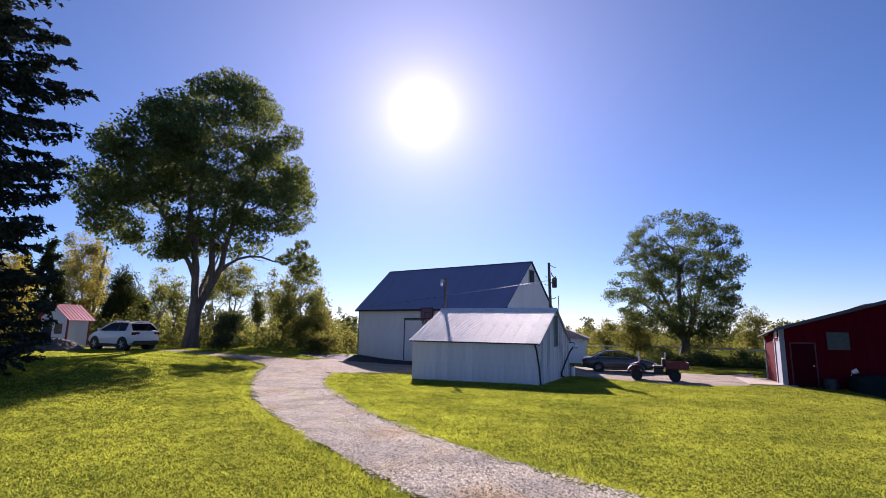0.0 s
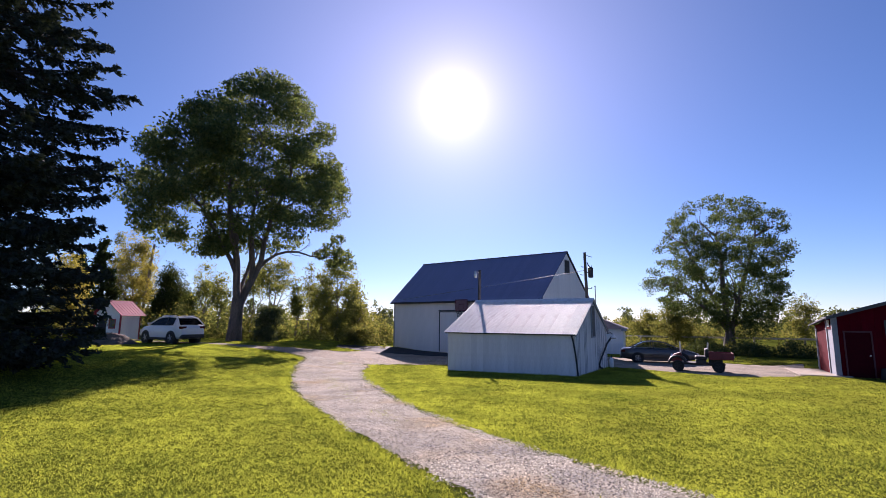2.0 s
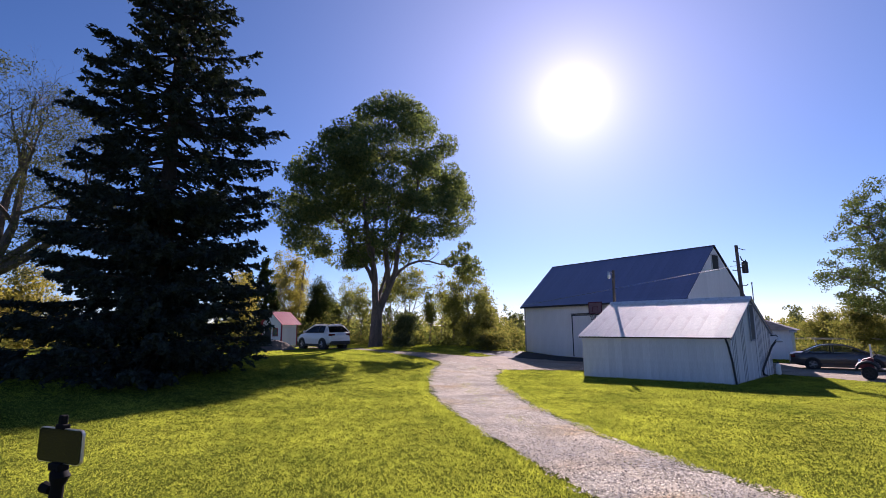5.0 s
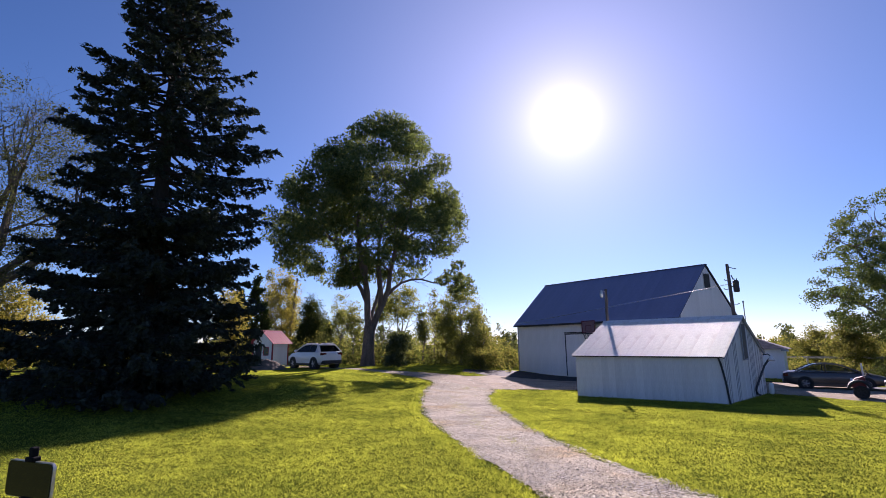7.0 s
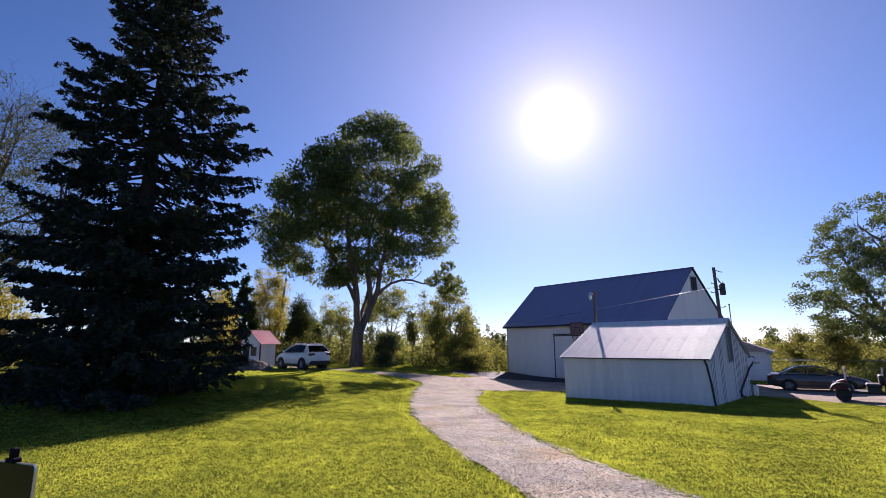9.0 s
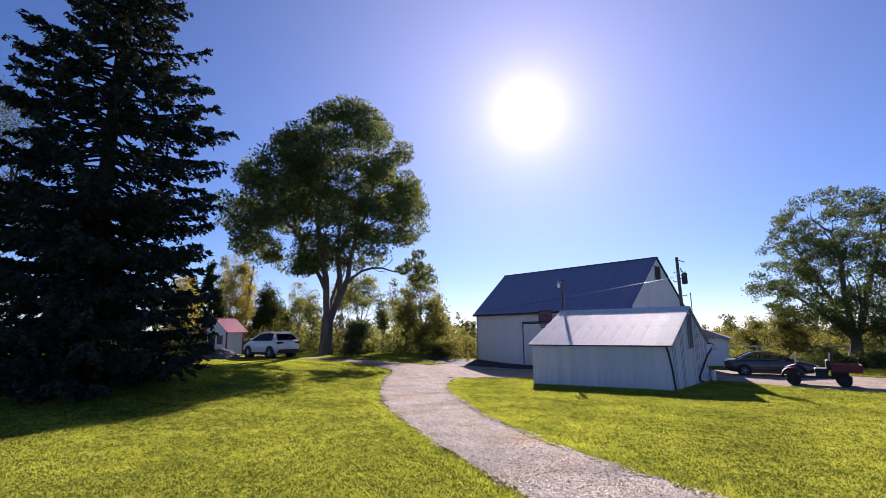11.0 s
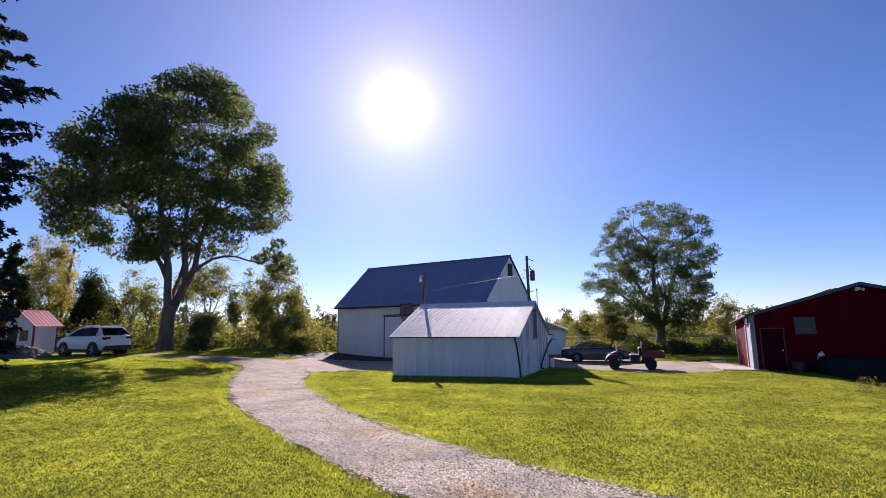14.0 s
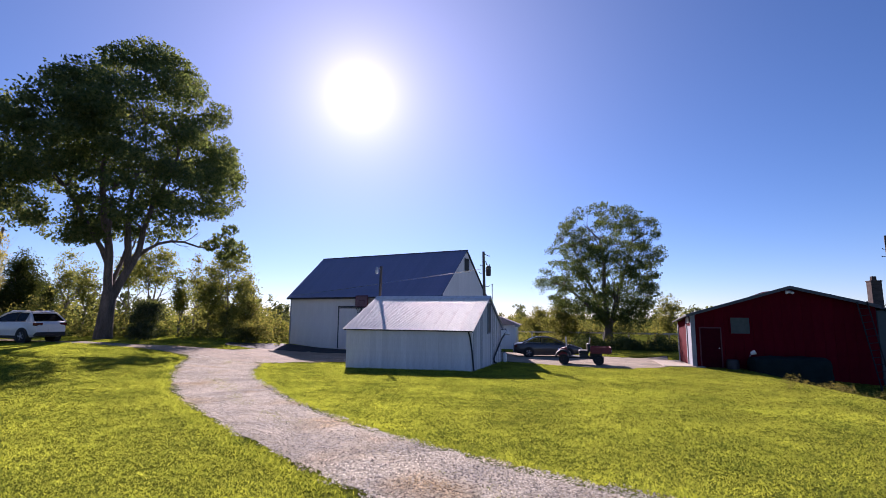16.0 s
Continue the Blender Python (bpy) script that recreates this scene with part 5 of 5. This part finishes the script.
car("suv", on_ground(35.5, 36.0, 158.5), "white compact sport utility car parked on the gravel", M_SUVW, 4.3, 1.8, 1.66, 1.13, .26,
    [(.98, 1.14), (1.62, 1.05), (2.15, .8)], [(-2.15, .96), (-2.06, 1.12), (-1.2, 1.14)], (-2.0, -1.5, .25, 1.12), 2.55, .36, True, True, mat("privacy_glass", (0.012, 0.014, 0.017), 0.12, var=0.0, spec=0.4, bump=0))
car("sedan", pose(9.6, 31.7, 0.0, 0, 0, -11) @ Matrix.Scale(.9, 4), "dark grey four-door sedan parked in the yard", M_SEDAN, 4.8, 1.8, 1.43, .93, .2,
    [(1.1, .95), (1.8, .86), (2.4, .66)], [(-2.4, .84), (-2.2, .97), (-1.6, .98)], (-1.85, -.95, .3, 1.3), 2.74, .315, False, False)


def utv():
    c = thing("utility_vehicle", pose(9.85, 26.35, 0.03, 0, 0, 160.6), "old open farm utility vehicle with a dark red dump bed", "utility vehicle")
    for x in (-.9, .88):
        for s in (-1, 1):
            wheel(c, x, s * .52, .27, .22, M_BLACKP, 5, True)
    for s in (-1, 1):
        part("frame_rail", boxed(-1.2, 1.15, s * .3 - .04, s * .3 + .04, .33, .42), M_BLACKP, c)
        bm = bmesh.new()
        tube(bm, [(.92 + .38 * math.cos(a), s * .5, .36 + .38 * math.sin(a)) for a in np.linspace(.15, 2.9, 9)], .06, 6)
        part("front_fender", bm, M_BLACKP, c)
    part("floor", boxed(.0, .75, -.55, .55, .38, .44, .01), M_BLACKP, c)
    part("cowl", prism(bmesh.new(), [(.7, .42), (1.2, .45), (1.22, .62), (1.05, .82), (.8, .9), (.7, .85)], -.3, .3), M_BEDRED, c, "faded dark red front cowl")
    for s in (-1, 1):
        bm = bmesh.new()
        tube(bm, [(1.12, s * .18, .72), (1.2, s * .18, .72)], [.08, .09], 10)
        part("headlight", bm, M_LAMPGLASS, c)
    part("steering_column", tube(bmesh.new(), [(.85, 0, .8), (.6, .2, 1.02)], .025, 6), M_BLACKP, c)
    ring = [Vector((.58, .2, 1.04)) + .17 * (math.cos(a) * Vector((0, 1, 0)) + math.sin(a) * Vector((.6, 0, .8))) for a in np.linspace(0, 2 * math.pi, 17)]
    part("steering_wheel", tube(bmesh.new(), ring, .018, 6, False), M_BLACKP, c)
    part("whip_post", tube(bmesh.new(), [(.74, -.2, .6), (.76, -.2, 1.45)], .035, 8), M_LAMPGLASS, c, "pale upright post")
    part("seat", boxed(-.42, .1, -.5, .5, .6, .76, .05), M_BLACKP, c)
    part("seat_base", boxed(-.38, .08, -.5, .5, .36, .6, .02), M_BLACKP, c)
    part("backrest", boxed(-.5, -.34, -.5, .5, .7, 1.12, .05), M_BLACKP, c)
    for s in (-1, 1):
        part("grab_post", tube(bmesh.new(), [(-.42, s * .45, .6), (-.52, s * .45, 1.42)], .02, 6), M_STEEL, c)
    b = part("dump_bed", boxed(-1.55, -.5, -.62, .62, .62, .68, .01), M_BEDRED, c, "dark red steel dump bed")
    for x0, x1, y0, y1 in ((-1.55, -.5, -.64, -.6), (-1.55, -.5, .6, .64), (-.54, -.5, -.62, .62), (-1.57, -1.53, -.62, .62)):
        part("bed_side", boxed(x0, x1, y0, y1, .66, .95, .008), M_BEDRED, b)
    for s in (-1, 1):
        part("tail_light", boxed(-1.6, -1.57, s * .45 - .06, s * .45 + .06, .72, .8), M_LAMPGLASS, c)
    part("engine", boxed(-1.1, -.5, -.3, .3, .3, .6, .03), M_BLACKP, c)


utv()


def gravel_pile():
    rng = np.random.default_rng(77)
    x, y = np.meshgrid(np.linspace(-1.6, 1.6, 60), np.linspace(-1.2, 1.2, 46))
    z = .75 * np.clip(1 - np.hypot(x / 1.5, y / 1.1), 0, 1) ** .9 + rng.normal(size=x.shape) * .025 - .03
    z += .12 * np.clip(1 - np.hypot((x - .7) / .6, y / .6), 0, 1)
    V = np.stack([x, y, z], -1).reshape(-1, 3)
    i = (np.arange(45)[:, None] * 60 + np.arange(59)).ravel()
    ob = bulk("dirt_mound", V, np.stack([i, i + 1, i + 61, i + 60], -1), M_HEAP)
    ob.matrix_world = on_ground(40.6, 35.5, 40)
    tagged(ob, "low heap of loose grey gravel beside the hut", "gravel pile")


gravel_pile()


M_MATT = mat("matt_black_plastic", (0.008, 0.008, 0.009), 0.8, spec=0.1, var=0.02, bump=0)


def phone_tripod():
    """A phone on a stand, just left of the camera."""
    az, d, z = 59.45, 1.62, 2.189
    x, y = -math.sin(radians(az)) * d, math.cos(radians(az)) * d
    g = gz(x, y)
    t = thing("phone_tripod", pose(x, y, g, 0, 0, 0), "black phone held sideways on a slim black tripod", "phone tripod")
    h = z - g
    bm = boxed(-.083, .083, -.005, .005, h - .04, h + .04)
    bmesh.ops.bevel(bm, geom=[e for e in bm.edges if abs(e.verts[0].co.y - e.verts[1].co.y) > .005], offset=.011, segments=4, affect="EDGES", profile=.5)
    ph = part("phone", bm, mat("phone_glass", (.012, .013, .015), .12, var=0, bump=0), t)
    bm = boxed(-.085, .085, -.0035, .0035, h - .042, h + .042)
    bmesh.ops.bevel(bm, geom=[e for e in bm.edges if abs(e.verts[0].co.y - e.verts[1].co.y) > .005], offset=.012, segments=4, affect="EDGES", profile=.5)
    part("bezel", bm, M_STEEL, ph, "bright metal rim")
    part("clamp", boxed(-.016, .016, -.01, .01, h + .04, h + .052, .003), M_MATT, t)
    part("clamp_knob", boxed(-.008, .008, -.008, .008, h + .051, h + .074, .003), M_MATT, t)
    part("clamp", boxed(-.022, .022, -.014, .014, h - .06, h - .04, .004), M_MATT, t)
    part("ball_head", tube(bmesh.new(), [(0, 0, h - .058), (.01, 0, h - .075), (.004, 0, h - .095), (0, 0, h - .125), (0, 0, h - .14)], [.018, .022, .014, .016, .012], 14), M_MATT, t, smooth=True)
    part("lock_knob", tube(bmesh.new(), [(-.02, 0, h - .108), (-.05, 0, h - .104)], [.012, .014], 10), M_MATT, t)
    part("column", tube(bmesh.new(), [(0, 0, .35), (0, 0, h - .055)], .009, 10), M_MATT, t)
    for k in range(3):
        a = 2 * math.pi * k / 3
        leg = part("leg", tube(bmesh.new(), [(0, 0, .5), (.42 * math.cos(a), .42 * math.sin(a), -.02)], .011, 8), M_MATT, t)
        part("rubber_foot", tube(bmesh.new(), [(.41 * math.cos(a), .41 * math.sin(a), .0), (.43 * math.cos(a), .43 * math.sin(a), -.03)], .015, 8), M_TYRE, leg)


phone_tripod()


def clutter():
    base = pose(15.49, 25.05, 0.0, 0, 0, -19.7)
    t = thing("tarped_stack", base, "low stack covered by a dark green tarp against the wall", "stack")
    bm = bmesh.new()
    box(bm, 2.35, 5.7, -1.6, -.35, -1.1, .7, .25)
    bmesh.ops.subdivide_edges(bm, edges=bm.edges[:], cuts=3, use_grid_fill=True)
    for v in bm.verts:
        v.co += Vector((0, 0, .12 * noise.noise(v.co * 1.3))) + .05 * Vector((noise.noise(v.co * 2), noise.noise(v.co * 2 + Vector((5, 0, 0))), 0))
    part("tarp", bm, M_TARP, t, smooth=True)
    t = thing("barrel", base, "dark plastic barrel standing against the red wall", "barrel")
    bm = bmesh.new()
    tube(bm, [(1.7, -.6, -.5), (1.7, -.6, -.4), (1.7, -.6, 0), (1.7, -.6, .42), (1.7, -.6, .48)], [.24, .28, .3, .28, .24], 16)
    part("body", bm, M_BLACKP, t, smooth=True)
    for z in (-.15, .2):
        part("hoop", tube(bmesh.new(), [(1.7 + .3 * math.cos(a), -.6 + .3 * math.sin(a), z) for a in np.linspace(0, 2 * math.pi, 19)], .015, 5, False), M_DARK, t)
    t = thing("white_bucket", base, "tipped white plastic bucket on the dark stack", "bucket")
    part("bucket", tube(bmesh.new(), [(2.42, -1.0, .82), (2.62, -1.05, .92)], [.08, .12], 14), M_LAMPGLASS, t, smooth=True)
    part("handle", tube(bmesh.new(), [(2.42, -1.1, .82), (2.34, -1.1, .68), (2.42, -.9, .82)], .01, 5), M_STEEL, t)


clutter()
# ---- grass and gravel ----
def scatter(n, az0, az1, d0, d1, power, rng):
    """Random places on the plan in a sector before the house, thinning out with distance."""
    u = rng.random(n)
    d = (d0 ** power + u * (d1 ** power - d0 ** power)) ** (1 / power)
    a = np.radians(rng.uniform(az0, az1, n))
    return np.stack([-np.sin(a) * d, np.cos(a) * d], -1), d


def lattice(P, rng, size=257):
    """Smooth random values from -1 to 1 over the plan."""
    g = rng.uniform(-1, 1, (size, size))
    i = np.floor(P).astype(int)
    f = P - i
    f = f * f * (3 - 2 * f)
    x0, y0, x1, y1 = i[:, 0] % size, i[:, 1] % size, (i[:, 0] + 1) % size, (i[:, 1] + 1) % size
    a = g[x0, y0] * (1 - f[:, 0]) + g[x1, y0] * f[:, 0]
    b = g[x0, y1] * (1 - f[:, 0]) + g[x1, y1] * f[:, 0]
    return a * (1 - f[:, 1]) + b * f[:, 1]


def ragged(P, rng):
    """The same places pushed about a little, so that grass and gravel meet in an uneven line."""
    s = np.stack([lattice(P * 1.7, rng) + .5 * lattice(P * 5.0, rng), lattice(P * 1.7 + 50, rng) + .5 * lattice(P * 5.0 + 50, rng)], -1)
    return P + .10 * s + rng.normal(size=P.shape) * .04


# the foot of the shed's front and gable, where the mower does not reach
SHED_FOOT = np.array([(3.15 - .927 * s, 21.5 + .3746 * s) for s in np.linspace(0, 6.2, 50)] + [(3.2 + .3746 * s, 21.58 + .927 * s) for s in np.linspace(0, 7.1, 50)])


def across_drive(P):
    """How far across the driveway places lie: 0 at one edge, 1 at the other."""
    a, b = smooth_line(DRIVE_L, 160, 6), smooth_line(DRIVE_R, 160, 6)
    out = np.empty(len(P))
    for k in range(0, len(P), 20000):
        q = P[k:k + 20000, None]
        u, v = np.sqrt(((q - a) ** 2).sum(-1).min(1)), np.sqrt(((q - b) ** 2).sum(-1).min(1))
        out[k:k + 20000] = u / (u + v)
    return out


def grass():
    rng = np.random.default_rng(5)
    P, d = scatter(1150000, -50, 66, 2.2, 42, .75, rng)
    Q, e = scatter(60000, 0, 360, .1, 12, 1.3, rng)
    P, d = np.concatenate([P, Q]), np.concatenate([d, e])
    J = ragged(P, rng)
    drive, yard = inside(J, RING_DRIVE), inside(J, RING_YARD)
    keep = ~(drive | yard)
    # thin dry weeds between the wheel tracks
    k = np.flatnonzero(drive)
    mid = np.exp(-((across_drive(P[k]) - .52) / .12) ** 2)
    keep[k] = rng.random(len(k)) < .14 * mid * np.clip(lattice(P[k] * .8, rng) * 1.6 + .1, 0, 1)
    weed = keep & drive
    weed, P, d = weed[keep], P[keep], d[keep]
    n = len(P)
    patch = lattice(P * .6, rng)
    fade = np.exp(-d / 8)
    tuft = fade * (.8 * lattice(P * 19.0, rng) + .4 * lattice(P * 7.0 + 7, rng)) + (1 - fade) * (.7 * lattice(P * 7.0, rng) + .25 * lattice(P * 2.4 + 7, rng))
    E = np.concatenate([smooth_line(p, 400) for p in (DRIVE_L, DRIVE_R, YARD_N)] + [SHED_FOOT])
    near = np.zeros((800, 800), bool)
    for a in range(-3, 4):
        for b in range(-3, 4):
            if a * a + b * b < 11:
                c = np.floor(E * 10).astype(int) % 800
                near[(c[:, 0] + a) % 800, (c[:, 1] + b) % 800] = True
    c = np.floor(P * 10).astype(int) % 800
    edge = near[c[:, 0], c[:, 1]] & ~weed
    h = (1 + 1.2 * edge * rng.random(n)) * rng.uniform(.014, .028, n) * (1 + .2 * patch) * np.clip(1.0 + .72 * tuft, .35, 2.1) * (1 + d * .018)
    w = rng.uniform(.0031, .006, n) * (1 + d * .075)
    a = rng.uniform(0, 2 * np.pi, n)
    side = np.stack([np.cos(a), np.sin(a), 0 * a], -1) * w[:, None]
    lean = rng.normal(size=(n, 2)) * (h * .95)[:, None]
    B = np.concatenate([P, ground_z(P[:, 0], P[:, 1])[:, None] - .004 + .034 * weed[:, None]], -1)
    T = B + np.concatenate([lean, h[:, None]], -1)
    V = np.stack([B - side, B + side, T], 1).reshape(-1, 3)
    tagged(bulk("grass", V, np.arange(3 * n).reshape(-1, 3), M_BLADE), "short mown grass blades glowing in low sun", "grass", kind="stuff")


def stones():
    rng = np.random.default_rng(6)
    P, d = scatter(1150000, -100, 40, 3.0, 32, .9, rng)
    J = ragged(P, rng)
    drive = inside(J, RING_DRIVE)
    keep = drive | (inside(J, RING_YARD) & (rng.random(len(P)) < np.where(P[:, 0] > 2, .03, .14)))
    P, d, drive = P[keep], d[keep], drive[keep]
    u = across_drive(P)
    track = np.exp(-((u - .27) / .17) ** 2) + np.exp(-((u - .77) / .17) ** 2)
    keep = ~drive | (rng.random(len(P)) < .5 + .5 * track + .25 * lattice(P * 1.3, rng))
    P, d = P[keep], d[keep]
    n = len(P)
    s = rng.uniform(.005, .017, n) * (1 + d * .018)
    C = np.concatenate([P, (ground_z(P[:, 0], P[:, 1]) + .046)[:, None]], -1)
    base = np.array([[1, 0, -.3], [-.5, .87, -.3], [-.5, -.87, -.3], [0, 0, .34]])
    a = rng.uniform(0, 6.28, n)
    R = np.stack([np.stack([np.cos(a), -np.sin(a)], -1), np.stack([np.sin(a), np.cos(a)], -1)], 1)
    J = base[None] * rng.uniform(.6, 1.4, (n, 4, 3))
    J[..., :2] = np.einsum("nij,nkj->nki", R, J[..., :2])
    V = (C[:, None] + J * s[:, None, None]).reshape(-1, 3)
    F = np.array([[0, 1, 3], [1, 2, 3], [2, 0, 3]])
    Q = (np.arange(n)[:, None, None] * 4 + F[None]).reshape(-1, 3)
    tagged(bulk("gravel_stones", V, Q, M_STONE), "loose pale grey stones on the driveway", "gravel", kind="stuff")


grass()
stones()
